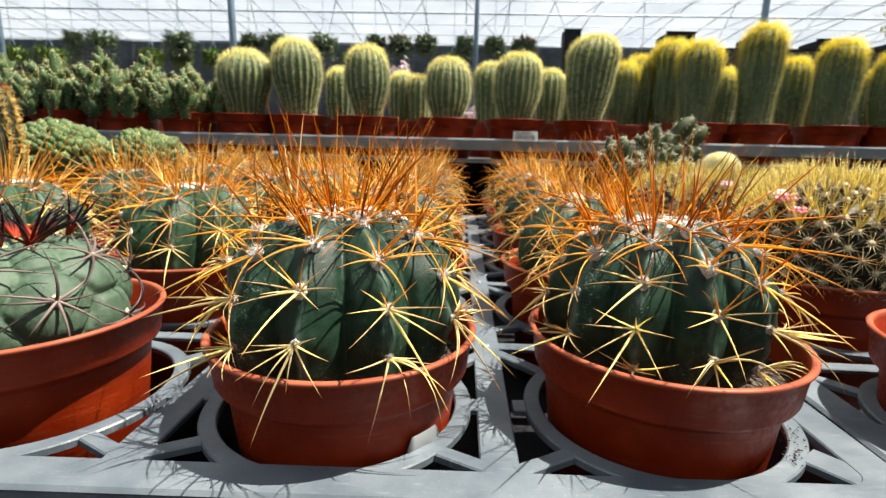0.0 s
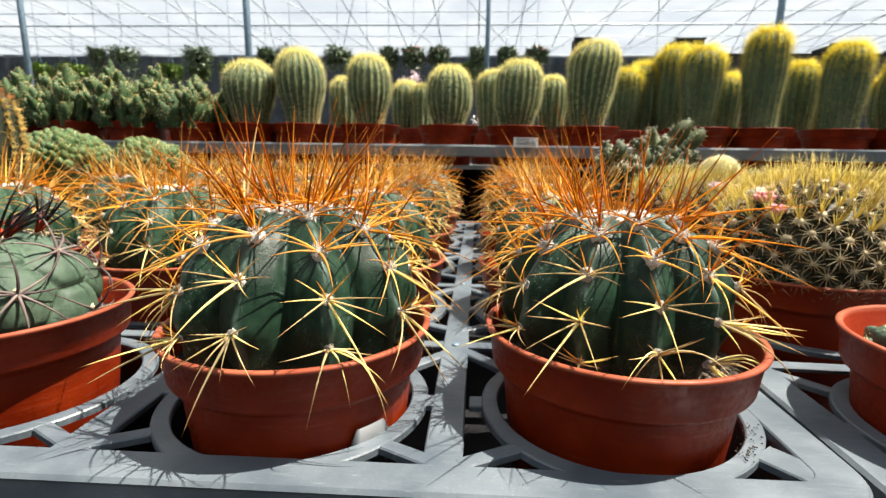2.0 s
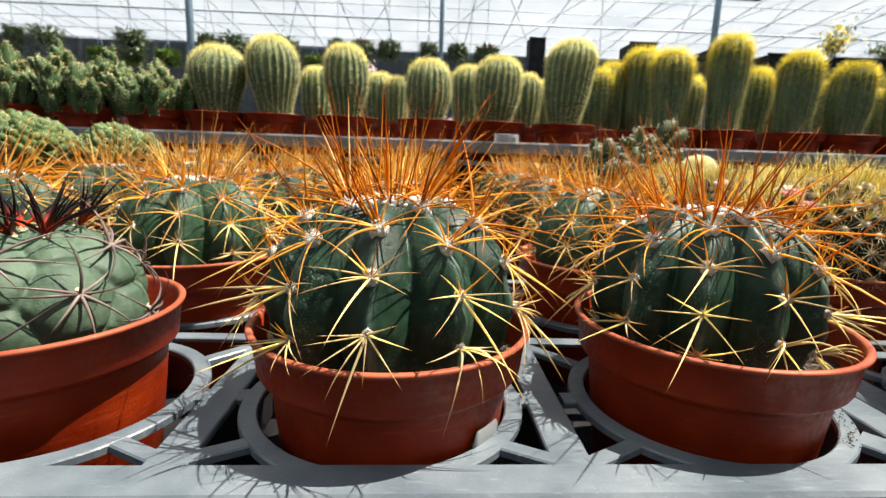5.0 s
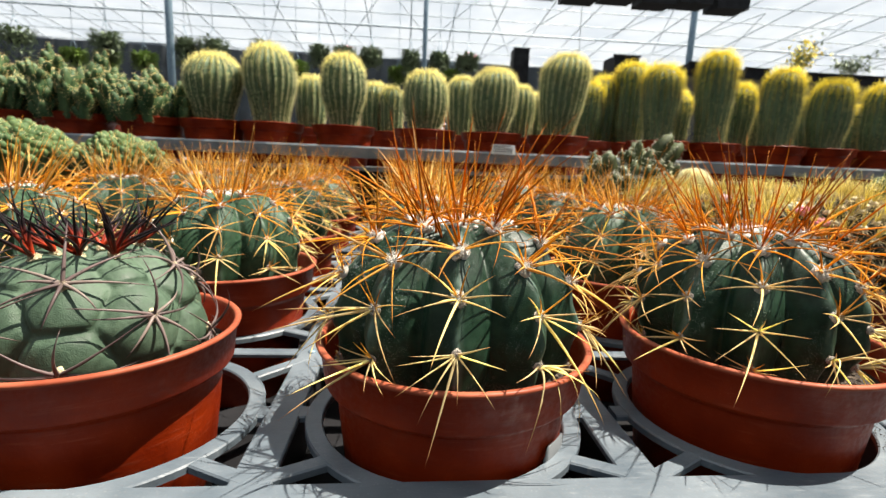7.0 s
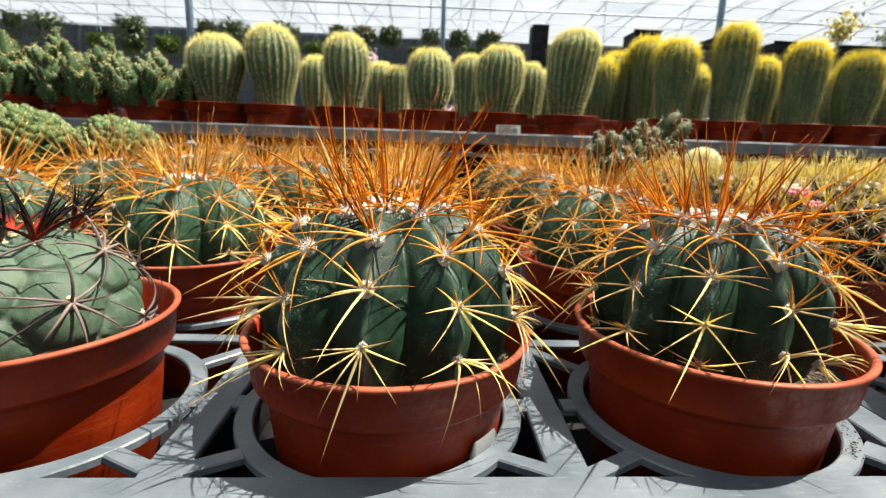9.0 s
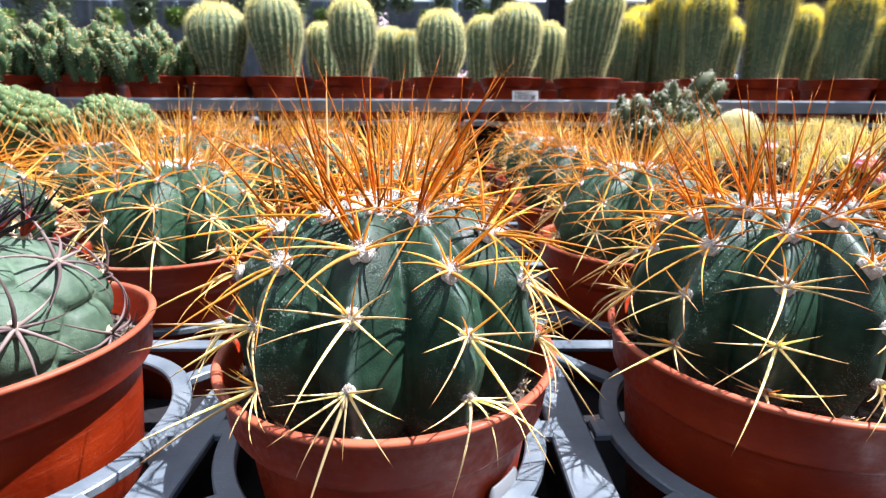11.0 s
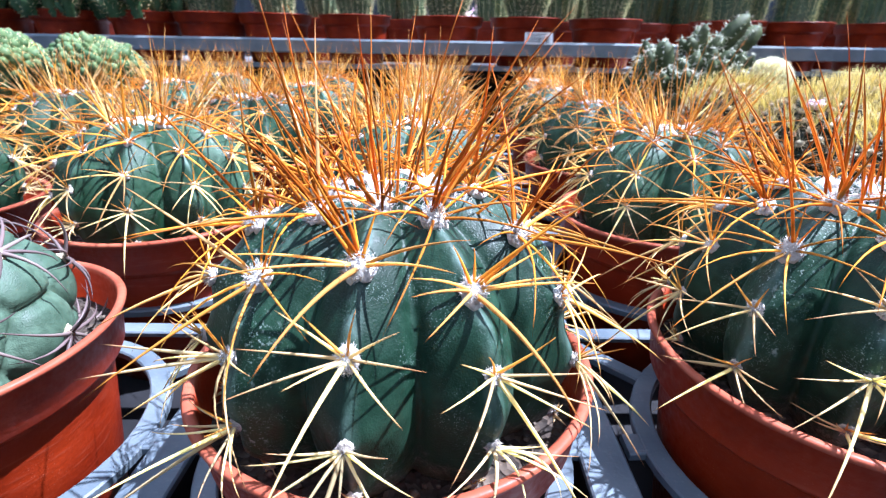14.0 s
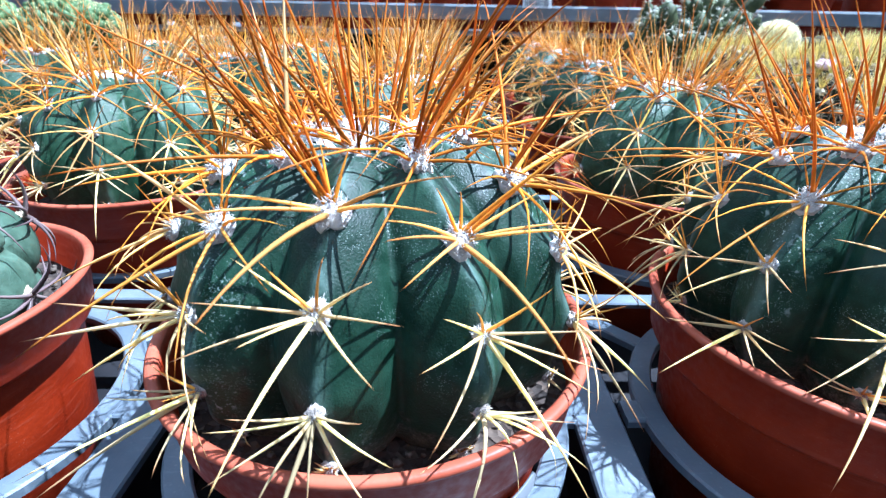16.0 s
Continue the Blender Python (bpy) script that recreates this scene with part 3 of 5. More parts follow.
# ---- pots ----


def pot_build(r=0.0567, h=0.0862):
    k, q = r / 0.0567, h / 0.0862
    prof = [(0.001, 0.0), (0.039, 0.0), (0.0412, 0.002), (0.0470, 0.050), (0.0486, 0.0655), (0.0492, 0.0668), (0.0528, 0.0690), (0.0534, 0.0702),
            (0.0550, 0.0838), (0.0565, 0.0845), (0.0568, 0.0855), (0.0562, 0.0862), (0.0546, 0.0862), (0.0538, 0.0854), (0.0522, 0.0700), (0.0478, 0.0660), (0.046, 0.06)]
    b = Build()
    b.lathe([(a * k, z * q) for a, z in prof], 96, wob=0.0035)
    return b


def soil_build(r, z, seed):
    b = Build()
    rows = []
    for i in range(9):
        q = 1 - i / 8
        rows.append([Vector((r * q * math.cos(a), r * q * math.sin(a), z + 0.0022 * noise.noise(Vector((q * 5 * math.cos(a), q * 5 * math.sin(a), seed))))) for a in (2 * math.pi * k / 40 for k in range(40))])
    b.grid(rows)
    return b


def grit_build(r0, r1, z, count, seed, size=(0.0008, 0.002)):
    rnd = random.Random(seed)
    b = Build()
    for i in range(count):
        a, rr = rnd.uniform(0, 6.28), rnd.uniform(r0, r1)
        b.blob((rr * math.cos(a), rr * math.sin(a), z + 0.0006), rnd.uniform(*size), (1, rnd.uniform(0.6, 1), 0.7), 5, 3, 0.6, i)
    return b


POT_MESH = pot_build().mesh("pot", TERRACOTTA)
SOIL_MESH = soil_build(0.0522, 0.0712, 1).mesh("soil", SOIL)
GRIT_MESH = grit_build(0.034, 0.0505, 0.072, 130, 3, (0.0006, 0.0015)).mesh("grit", woolly("brown_grit", (0.15, 0.12, 0.085), (0.035, 0.026, 0.02)))


def potted(name, m, label, category="cactus", group="potted cacti on the trays", grit=True):
    ob = empty(name, m)
    part("pot", POT_MESH, None, ob, "terracotta-red plastic pot")
    part("soil", SOIL_MESH, None, ob, "dark potting soil")
    if grit:
        part("grit", GRIT_MESH, None, ob, "brown grit on the soil", kind="stuff")
    return tagged(ob, label, category, group)


# ---- ribbed barrel cactus with amber spines ----
def ridge_point(R, H, zc, th, ph, n=10, th0=0.0, depth=0.2, dip=0.10, tub=None, rounding=1.2, broad=0.68):
    """A point on the ribbed body: th round the axis (0 towards -y), ph from the equator."""
    f = abs(math.sin(n * (th - th0) / 2))
    c = max(math.cos(ph), 0.0) ** 0.92
    groove = depth * (broad * f ** rounding + (1 - broad) * f ** 26)
    r = R * c * (1 - groove)
    z = zc + H * math.sin(ph) * (1 - 0.05 * f * f)
    s = max(0.0, math.sin(ph))
    z -= H * dip * max(0.0, (s - 0.93) / 0.07) ** 2
    if tub:
        r *= 1 + tub(th, ph, f)
    return Vector((r * math.sin(th), -r * math.cos(th), z))


def amber_cactus(m, R, H, zc, th0, phis, seed, label, crown=70, ribs=10, tall=1.0, shift=(0, 0), single=False, central=None, extra=(), low=-27, rosettes=None):
    rnd = random.Random(seed)
    base_age = 0.0 if single else 0.42
    ob = potted("amber_spined_cactus", m, label)
    zc = zc - POT_FOOT
    b = Build()
    nth, nph = ribs * 28, 44
    rows = []

    def swell(th, ph, f):
        return 0.018 * noise.noise(Vector((math.sin(th) * 2.2, math.cos(th) * 2.2, ph * 2.5 + seed))) + 0.017 * (1 - f) * math.cos((math.degrees(ph) - phis[0]) / 24.5 * 2 * math.pi)

    for i in range(nph + 1):
        ph = radians(-58 + 147.5 * i / nph)
        rows.append([ridge_point(R, H, zc, 2 * math.pi * k / nth, ph, ribs, th0, tub=swell) + Vector((*shift, 0)) for k in range(nth)])
    b.grid(rows, cap_high=True, along=[1 - abs(math.sin(ribs * (2 * math.pi * k / nth - th0) / 2)) for row in rows for k in range(nth)])
    body = part("cactus_body", b, SKIN if single else SKIN_ROW, ob, "dark blue-green ribbed body with pale scars")
    rest = Build()
    for i in range(ribs):
        th = th0 + 2 * math.pi * i / ribs
        start = phis[(i if i <= ribs // 2 else i - ribs) % 2]
        for k in range(-2, 4):
            phd = start + 24.5 * k + rnd.uniform(-1.5, 1.5) * (0.3 if single else 1)
            if phd < low or phd > 76:
                continue
            ph = radians(phd)
            p = ridge_point(R, H, zc, th, ph, ribs, th0, tub=swell) + Vector((*shift, 0))
            e = radians(1.5)
            up = (ridge_point(R, H, zc, th, ph + e, ribs, th0) - ridge_point(R, H, zc, th, ph - e, ribs, th0)).normalized()
            side = Vector((math.cos(th), math.sin(th), 0))
            out = side.cross(up).normalized()
            if out.dot(Vector((math.sin(th), -math.cos(th), 0.3))) < 0:
                out = -out
            young = min(1.0, max(0.0, (phd - 8) / 50))
            age = 1 - 0.8 * young
            # the wool pad
            w = Build()
            wr = (0.0017 + 0.0024 * young if phd < 45 else 0.0034) if single else 0.0017 + 0.001 * young
            turn = Matrix((side, up, out)).transposed()
            w.blob(p - out * 0.0004, wr * 0.86, (1.05, 1.2, 0.72), 16, 10, 0.45, seed + i * 9 + k, turn)
            for q in range(0 if single else 4):
                w.blob(p + out * rnd.uniform(0, 0.4) * wr + side * rnd.uniform(-1, 1) * wr + up * rnd.uniform(-1.2, 1.2) * wr, wr * rnd.uniform(0.25, 0.45), (1, 1, 0.8), 8, 6, 0.4, q + i, turn)
            for q in range(300 if math.cos(th) > 0 and single else 16):
                e = (side * rnd.gauss(0, 1) + up * rnd.gauss(0, 1.2) + out * abs(rnd.gauss(0, 0.8))).normalized()
                lie = Vector((rnd.uniform(-1, 1), rnd.uniform(-1, 1), rnd.uniform(-1, 1)))
                w.spine(p + e * wr * rnd.uniform(0.55, 0.95), e * 0.7 + lie, wr * rnd.uniform(0.25, 0.5), 0.0001 if single else 0.0002, 0, lie * 0.5, 2, 3)
            part("areole", w, WOOL if phd > 12 else WOOL_GREY, body)
            # its spines
            near = single and math.cos(th) > 0.25

            def one(clock, lean, length, r, a, curve=0.0, fan=None):
                ck = radians(clock + rnd.uniform(-9, 9))
                if single and fan is None and phd > -20:
                    length *= 1.1
                w0 = up * math.cos(ck) + side * math.sin(ck)
                d = w0 * math.cos(lean) + out * math.sin(lean)
                if fan is not None:
                    d = (Vector((math.sin(th), -math.cos(th), 0)) * fan[0] + side * fan[1] + Vector((0, 0, 1))).normalized()
                bend = (-out * 0.5 + Vector((0, 0, -0.2)) + side * rnd.uniform(-0.35, 0.35)) * curve
                foot = p + w0 * wr * 0.35 + out * 0.0006
                for turn_up in range(14):
                    clear = True
                    for u in (0.3, 0.45, 0.6, 0.7, 0.8, 0.9, 1.0, 1.1):
                        q = foot + d * (length * u) + bend * (length * u * u)
                        rr = math.hypot(q.x, q.y)
                        if rr < 0.0588 and q.z < (0.0874 if rr > 0.047 else 0.077):
                            clear = False
                    if clear:
                        break
                    d = (d + Vector((0, 0, 0.09)) + out * 0.03).normalized()
                else:
                    length *= 0.3
                s = Build() if near else rest
                s.spine(p + w0 * wr * 0.35 + out * 0.0006, d, length * rnd.uniform(0.85, 1.15), r, a, bend, 6, 6)
                if near:
                    part("spine", s, SPINES, body)

            given = (rosettes or {}).get((i, k))
            for clock, lean, mm in given or ():
                ck, ln = radians(clock), mm / 1000
                w0 = up * math.cos(ck) + side * math.sin(ck)
                d = w0 * math.cos(radians(lean)) + out * math.sin(radians(lean))
                arch = out * 0.22 + Vector((0, 0, 0.06)) + side * rnd.uniform(-0.08, 0.08)
                for lift_up in range(9):
                    path = [p + (d + arch * (1 - u)) * (ln * u) for u in (0.3, 0.45, 0.6, 0.7, 0.8, 0.9, 1.0)]
                    if all(q.z > 0.0874 or math.hypot(q.x, q.y) < 0.05 or math.hypot(q.x, q.y) > 0.0595 for q in path):
                        break
                    arch = arch + Vector((0, 0, 0.13)) + out * 0.04
                s = Build()
                thick = 0.00054 if mm > 28 else 0.00039
                hue = (0.32 if abs(clock) < 70 else 0.55) if k > 1 else (0.5 if abs(clock) < 50 else 0.9) if k > 0 else 1.0
                s.spine(p + w0 * wr * 0.3 + out * 0.0008, d + arch, ln * (d + arch).length, thick * (1.15 if k > 1 else 1), hue, -arch / (d + arch).length, 9, 6)
                part("spine", s, SPINES, body)
            g = 1 + 0.4 * young if phd > (-20 if single else -30) else 0.6
            for c in () if given else (-32, 0, 32) if phd < 60 else (0,):
                one(c, rnd.uniform(0.45, 0.95), 0.0108 * g * rnd.uniform(0.75, 1.3), 0.0003, age * 0.5, 0.15)
            for c in () if given else (-72, 74):
                one(c, rnd.uniform(0.35, 0.75), 0.018 * g, 0.00034, age * 0.9, 0.5)
            for c in () if given else (-104, 102):
                one(c, rnd.uniform(0.35, 0.8), 0.0225 * g, 0.00038, age * 0.95, 0.65)
            for c in () if given else (-138, 144):
                one(c, rnd.uniform(0.35, 0.8), 0.0225 * g, 0.00038, age, 0.6)
            down, ln = (central or {}).get((i, k), (180 + rnd.uniform(-16, 16), 0.030 * g))
            if not given:
                one(down, rnd.uniform(0.55, 0.75), ln, 0.00052, age * 0.95, 0.2)
            if phd > 28 and (not single or rnd.random() < 0.5):
                one(0, 1.0, tall * rnd.uniform(0.028, 0.046), 0.00048, base_age + 0.6 * rnd.random(), 0.25, (rnd.uniform(0.5, 1.3), rnd.uniform(-0.7, 0.7)))
            if phd > 46:
                for q in range(2 if single else 3):
                    one(0, 1.0, tall * rnd.uniform(0.026, 0.054), 0.00047, base_age + 0.4 * rnd.random() ** 2, 0.22, (rnd.uniform(0.0, 0.75), rnd.uniform(-0.4, 0.4)))
            for ei, ek, clock, lean, ln, a in extra:
                if (ei, ek) == (i, k):
                    one(clock, lean, ln, 0.0006, a, 0.2)
    part("spine_rest", rest, SPINES, body, kind="stuff")
    # crown: wool and upright spines
    top = zc + H * 0.97
    w = Build()
    for q in range(26):
        a, rr = rnd.uniform(0, 6.28), R * 0.34 * math.sqrt(rnd.random())
        w.blob((shift[0] + rr * math.cos(a), shift[1] + rr * math.sin(a), top - 0.0015 - 7.0 * rr * rr), rnd.uniform(0.0012, 0.0024), (1, 1, 0.8), 8, 5, 0.8, q)
    for q in range(700 if single else 120):
        a, rr = rnd.uniform(0, 6.28), R * 0.4 * math.sqrt(rnd.random())
        e = Vector((math.cos(a), math.sin(a), rnd.uniform(-0.5, 2.0))) + Vector((rnd.uniform(-1, 1), rnd.uniform(-1, 1), 0))
        w.spine((shift[0] + rr * math.cos(a), shift[1] + rr * math.sin(a), top - 0.001 - 7.0 * rr * rr), e, rnd.uniform(0.002, 0.004), 0.00008 if single else 0.0002, 0, (0, 0, 0), 1, 3)
    part("crown_wool", w, WOOL, body, "white woolly crown")
    s = Build()
    for q in range(crown):
        a, rr = rnd.uniform(0, 6.28), R * 0.46 * math.sqrt(rnd.random())
        lean = 0.1 + 0.95 * rr / (R * 0.46) * rnd.uniform(0.3, 1.15)
        d = Vector((math.cos(a) * lean + rnd.uniform(-0.18, 0.18), math.sin(a) * lean + rnd.uniform(-0.18, 0.18), 1))
        if single:
            s = Build()
        s.spine((shift[0] + rr * math.cos(a), shift[1] + rr * math.sin(a), top - 0.002 - 6.5 * rr * rr), d, tall * rnd.uniform(0.018, 0.052), rnd.uniform(0.00034, 0.0005), base_age + 0.4 * rnd.random() ** 2, (rnd.uniform(-0.12, 0.12), rnd.uniform(-0.12, 0.12), 0), 6, 5)
        if single:
            part("spine", s, SPINES, body)
    if not single:
        part("spine_crown", s, SPINES, body, "dense upright amber spines", kind="stuff")
    return ob


# the spines of the two front ribs, areole by areole: clock, lean off the skin, length in millimetres
RIB_ONE = {(0, 0): ((-92, 6, 15), (-101, 5, 20), (-123, 15, 23), (-150, 20, 24), (-164, 28, 34), (178, 32, 16), (61, 31, 13), (94, 30, 17), (139, 22, 20)),
           (0, 1): ((17, 38, 11.5), (-40, 39, 13), (-55, 24, 15.5), (-87, 14, 20), (-112, 16, 23), (-162, 31, 30), (-122, 58, 15), (122, 43, 21), (91, 28, 17.5), (61, 35, 14.5)),
           (0, 2): ((-167, 30, 35), (111, 30, 24), (93, 30, 25), (-12, 40, 11), (21, 40, 11), (-104, 24, 25.5), (-113, 20, 28), (-50, 45, 17), (-42, 60, 27))}
RIB_TWO = {(1, 0): ((115, 45, 23.5), (148, 12, 40), (-82, 21, 20), (89, 34, 18), (-157, 22, 29), (165, 28, 22), (81, 30, 11)),
           (1, 1): ((-32, 34, 8.5), (-56, 27, 15), (-88, 24, 18.5), (40, 47, 15.5), (-118, 28, 25), (158, 8, 43.5), (97, 30, 21), (131, 19, 24), (118, 40, 22)),
           (1, 2): ((-171, 38, 35.5), (-114, 30, 24), (-81, 30, 20), (-92, 30, 21), (78, 30, 16), (105, 30, 20), (111, 30, 24), (9, 30, 8), (-24, 30, 10), (66, 52, 22))}
first = amber_cactus(pose(-0.0307, 0.1855, POT_FOOT), 0.0502, 0.041, 0.046, radians(-5), (1.5, -8.5), 11, "squat dark green barrel cactus with long amber spines", single=True, crown=34, low=-34,
                     rosettes=RIB_ONE | RIB_TWO, central={(1, 3): (60, 0.046), (9, 1): (230, 0.03)},
                     extra=((9, 3, -62, 0.45, 0.058, 0.85), (9, 3, -28, 0.75, 0.056, 0.7), (2, 2, 82, 0.3, 0.050, 0.45), (2, 2, 96, 0.35, 0.046, 0.6), (2, 2, 44, 0.5, 0.050, 0.05), (9, 1, -95, 0.5, 0.036, 0.95), (9, 1, -122, 0.55, 0.040, 1.0), (9, 2, -80, 0.4, 0.044, 0.7), (2, 0, 150, 0.66, 0.036, 1.0), (9, 0, 190, 0.66, 0.034, 1.0)))
LEFT_RIBS = {(9, 1): ((-108, 30, 21), (-144, 30, 26), (-44, 30, 10), (24, 30, 8), (108, 30, 11), (140, 30, 14)),
             (10, 0): ((-58, 42, 20), (-87, 33, 20), (-126, 36, 24), (-158, 48, 36), (131, 49, 25), (79, 42, 18.5), (38, 50, 17), (5, 50, 9)),
             (10, 1): ((-89, 24, 18), (-60, 40, 15.5), (-114, 34, 23.5), (-162, 48, 40), (74, 24, 15), (98, 39, 20), (116, 45, 24), (20, 40, 12), (-20, 40, 12))}
RIGHT_RIBS = {(0, 0): ((-75, 33, 18), (-101, 42, 24), (-124, 30, 20), (176, 28, 18), (146, 30, 17), (112, 15, 30), (40, 30, 17), (30, 36, 15), (-44, 30, 12)),
              (0, 1): ((-49, 29, 15.5), (-32, 32, 15), (-84, 30, 20), (-100, 36, 25), (178, 30, 25), (105, 18, 21), (84, 38, 18), (48, 30, 16), (33, 26, 14)),
              (0, 2): ((-92, 30, 18), (-108, 30, 17), (84, 30, 12), (148, 30, 18), (44, 45, 9), (-44, 45, 12)),
              (1, -1): ((70, 35, 18), (84, 42, 22), (95, 30, 24), (106, 45, 22), (116, 35, 20), (126, 42, 17), (60, 45, 15), (80, 55, 20), (100, 57, 22), (142, 40, 13), (111, 62, 18)),
              (1, 0): ((104, 30, 33), (140, 30, 37), (116, 30, 36), (160, 30, 13), (84, 30, 19), (98, 36, 31))}
second = amber_cactus(pose(0.107, 0.192, POT_FOOT), 0.0474, 0.0397, 0.0459, radians(4.6), (-8.5, 4.3), 23, "dark green barrel cactus with reddish amber spines, potted", ribs=11, shift=(-0.0018, 0.0056), single=True, crown=34, low=-34,
                      rosettes=LEFT_RIBS | RIGHT_RIBS)
third = amber_cactus(pose(-0.168, 0.318, POT_FOOT), 0.047, 0.039, 0.046, radians(12), (4, -8), 37, "dark green barrel cactus with amber spines behind the front row", crown=44, tall=0.95)
fourth = amber_cactus(pose(0.104, 0.325, POT_FOOT), 0.047, 0.039, 0.045, radians(-8), (-6, 6), 51, "dark green barrel cactus with a thick amber spine crown", crown=44, tall=0.95)
rnd = random.Random(5)
spots = [(COL0, ROW0 + CELL_Y), (COL0 - 2 * CELL_X, ROW0 + CELL_Y * 1.0)]
for j in (2, 4):
    spots += [(COL0 + i * CELL_X, ROW0 + j * CELL_Y) for i in (-2, -1, 0, 1)]
spots += [(COL0 + i * CELL_X, ROW0 + 3 * CELL_Y) for i in (-2, -1, 0, 1)]
for k, (x, y) in enumerate(spots):
    copy_thing((third, fourth)[k % 2], pose(x + rnd.uniform(-0.003, 0.003), y + rnd.uniform(-0.003, 0.003), POT_FOOT, 0, 0, rnd.uniform(0, 360)))



# ---- grey-green chin cactus with dark horn spines ----
def chin_cactus(m, R, H, zc, th0, seed, label, ribs=9):
    rnd = random.Random(seed)
    ob = potted("chin_cactus", m, label)
    zc = zc - POT_FOOT
    
    def chin(th, ph, f):
        # pillows on a staggered lattice, with a crease where two meet
        w = ((th - th0 + math.pi) % (2 * math.pi) - math.pi) * ribs / (2 * math.pi)
        v = (math.degrees(ph) + 9) / 50
        near = []
        for i in range(math.floor(w) - 1, math.floor(w) + 3):
            o = 0.5 * (i % 2)
            j = math.floor(v - o + 0.5) + o
            near += [math.hypot(w - i, (v - q) * 1.15) for q in (j - 1, j, j + 1)]
        near.sort()
        crease = math.exp(-((near[1] - near[0]) / 0.11) ** 2)
        fade = min(1.0, max(0.0, (84 - math.degrees(ph)) / 20))
        return (0.14 * (0.3 - near[0] ** 2) - 0.05 * crease) * fade + 0.015 * noise.noise(Vector((math.sin(th) * 3, math.cos(th) * 3, ph * 3 + seed)))

    b = Build()
    nth, nph = ribs * 28, 60
    b.grid([[ridge_point(R, H, zc, 2 * math.pi * k / nth, radians(-60 + 149 * i / nph), ribs, th0, 0.05, 0.2, chin, 2.2, 0.6) for k in range(nth)] for i in range(nph + 1)], cap_high=True)
    body = part("cactus_body", b, SKIN_PALE, ob, "pale grey-green body with rounded chins")
    for i in range(ribs):
        th = th0 + 2 * math.pi * i / ribs
        for phd in (-30, 20, 66) if (i if i <= ribs // 2 else i - ribs) % 2 else (-5, 46, 78):
            ph = radians(phd)
            p = ridge_point(R, H, zc, th, ph, ribs, th0, 0.05, 0.2, chin, 2.2, 0.6)
            e = radians(2)
            up = (ridge_point(R, H, zc, th, ph + e, ribs, th0) - ridge_point(R, H, zc, th, ph - e, ribs, th0)).normalized()
            side = Vector((math.cos(th), math.sin(th), 0))
            out = side.cross(up).normalized()
            if out.dot(Vector((math.sin(th), -math.cos(th), 0.3))) < 0:
                out = -out
            turn = Matrix((side, up, out)).transposed()
            w = Build()
            w.blob(p, 0.0019, (1.0, 1.3, 0.5), 12, 8, 0.6, seed + i, turn)
            for q in range(150):
                e = (side * rnd.gauss(0, 1) + up * rnd.gauss(0, 1.2) + out * abs(rnd.gauss(0, 0.8))).normalized()
                w.spine(p + e * 0.0016, e + Vector((rnd.uniform(-1, 1), rnd.uniform(-1, 1), rnd.uniform(-1, 1))), 0.001, 0.00012, 0, None, 1, 3)
            part("areole", w, WOOL_CREAM, body)
            young = phd > 60
            spread = ((0, 0.8), (62, 0.35), (-62, 0.35), (95, 0.3), (-95, 0.3), (128, 0.35), (-128, 0.35), (180, 0.4)) if not young else ((8, 0.95), (40, 0.7), (-40, 0.7), (80, 0.55), (-80, 0.55), (120, 0.5), (-120, 0.5), (160, 0.5), (-160, 0.5))
            for ck, lean in spread:
                c = radians(ck + rnd.uniform(-9, 9))
                w0 = up * math.cos(c) + side * math.sin(c)
                d = w0 * math.cos(lean) + out * math.sin(lean)
                if young:
                    d = (Vector((math.sin(th), -math.cos(th), 0)) * rnd.uniform(0.1, 1.5) + side * rnd.uniform(-1.1, 1.1) + Vector((0, 0, 1))).normalized()
                ln = (0.0245 if not young else 0.027) * rnd.uniform(0.85, 1.2)
                s = Build()
                s.spine(p + out * 0.0008, d, ln, 0.00075 if not young else 0.0008, 0.7 if not young else 0.0, -out * (0.5 if not young else 0.45) + up * (rnd.uniform(-0.05, 0.25) if not young else 0) + side * rnd.uniform(-0.3, 0.3) + (Vector((0, 0, 0.3)) if young else Vector((0, 0, 0))), 7, 6)
                part("spine", s, SPINES_DARK if young else SPINES_MAUVE, body)
    return ob


chin_cactus(pose(-0.179, 0.190, POT_FOOT), 0.0418, 0.034, 0.036, radians(18), 3, "grey-green chin cactus with dark curved spines in a pot")
chin_cactus(pose(-0.318, 0.186, POT_FOOT, 0, 0, 40), 0.044, 0.033, 0.038, radians(5), 8, "second grey-green chin cactus with dark spines")


SPINES_TAN = spine_material("tan_spines", (0.42, 0.26, 0.1), (0.8, 0.7, 0.5), (0.3, 0.14, 0.06), 0.3)


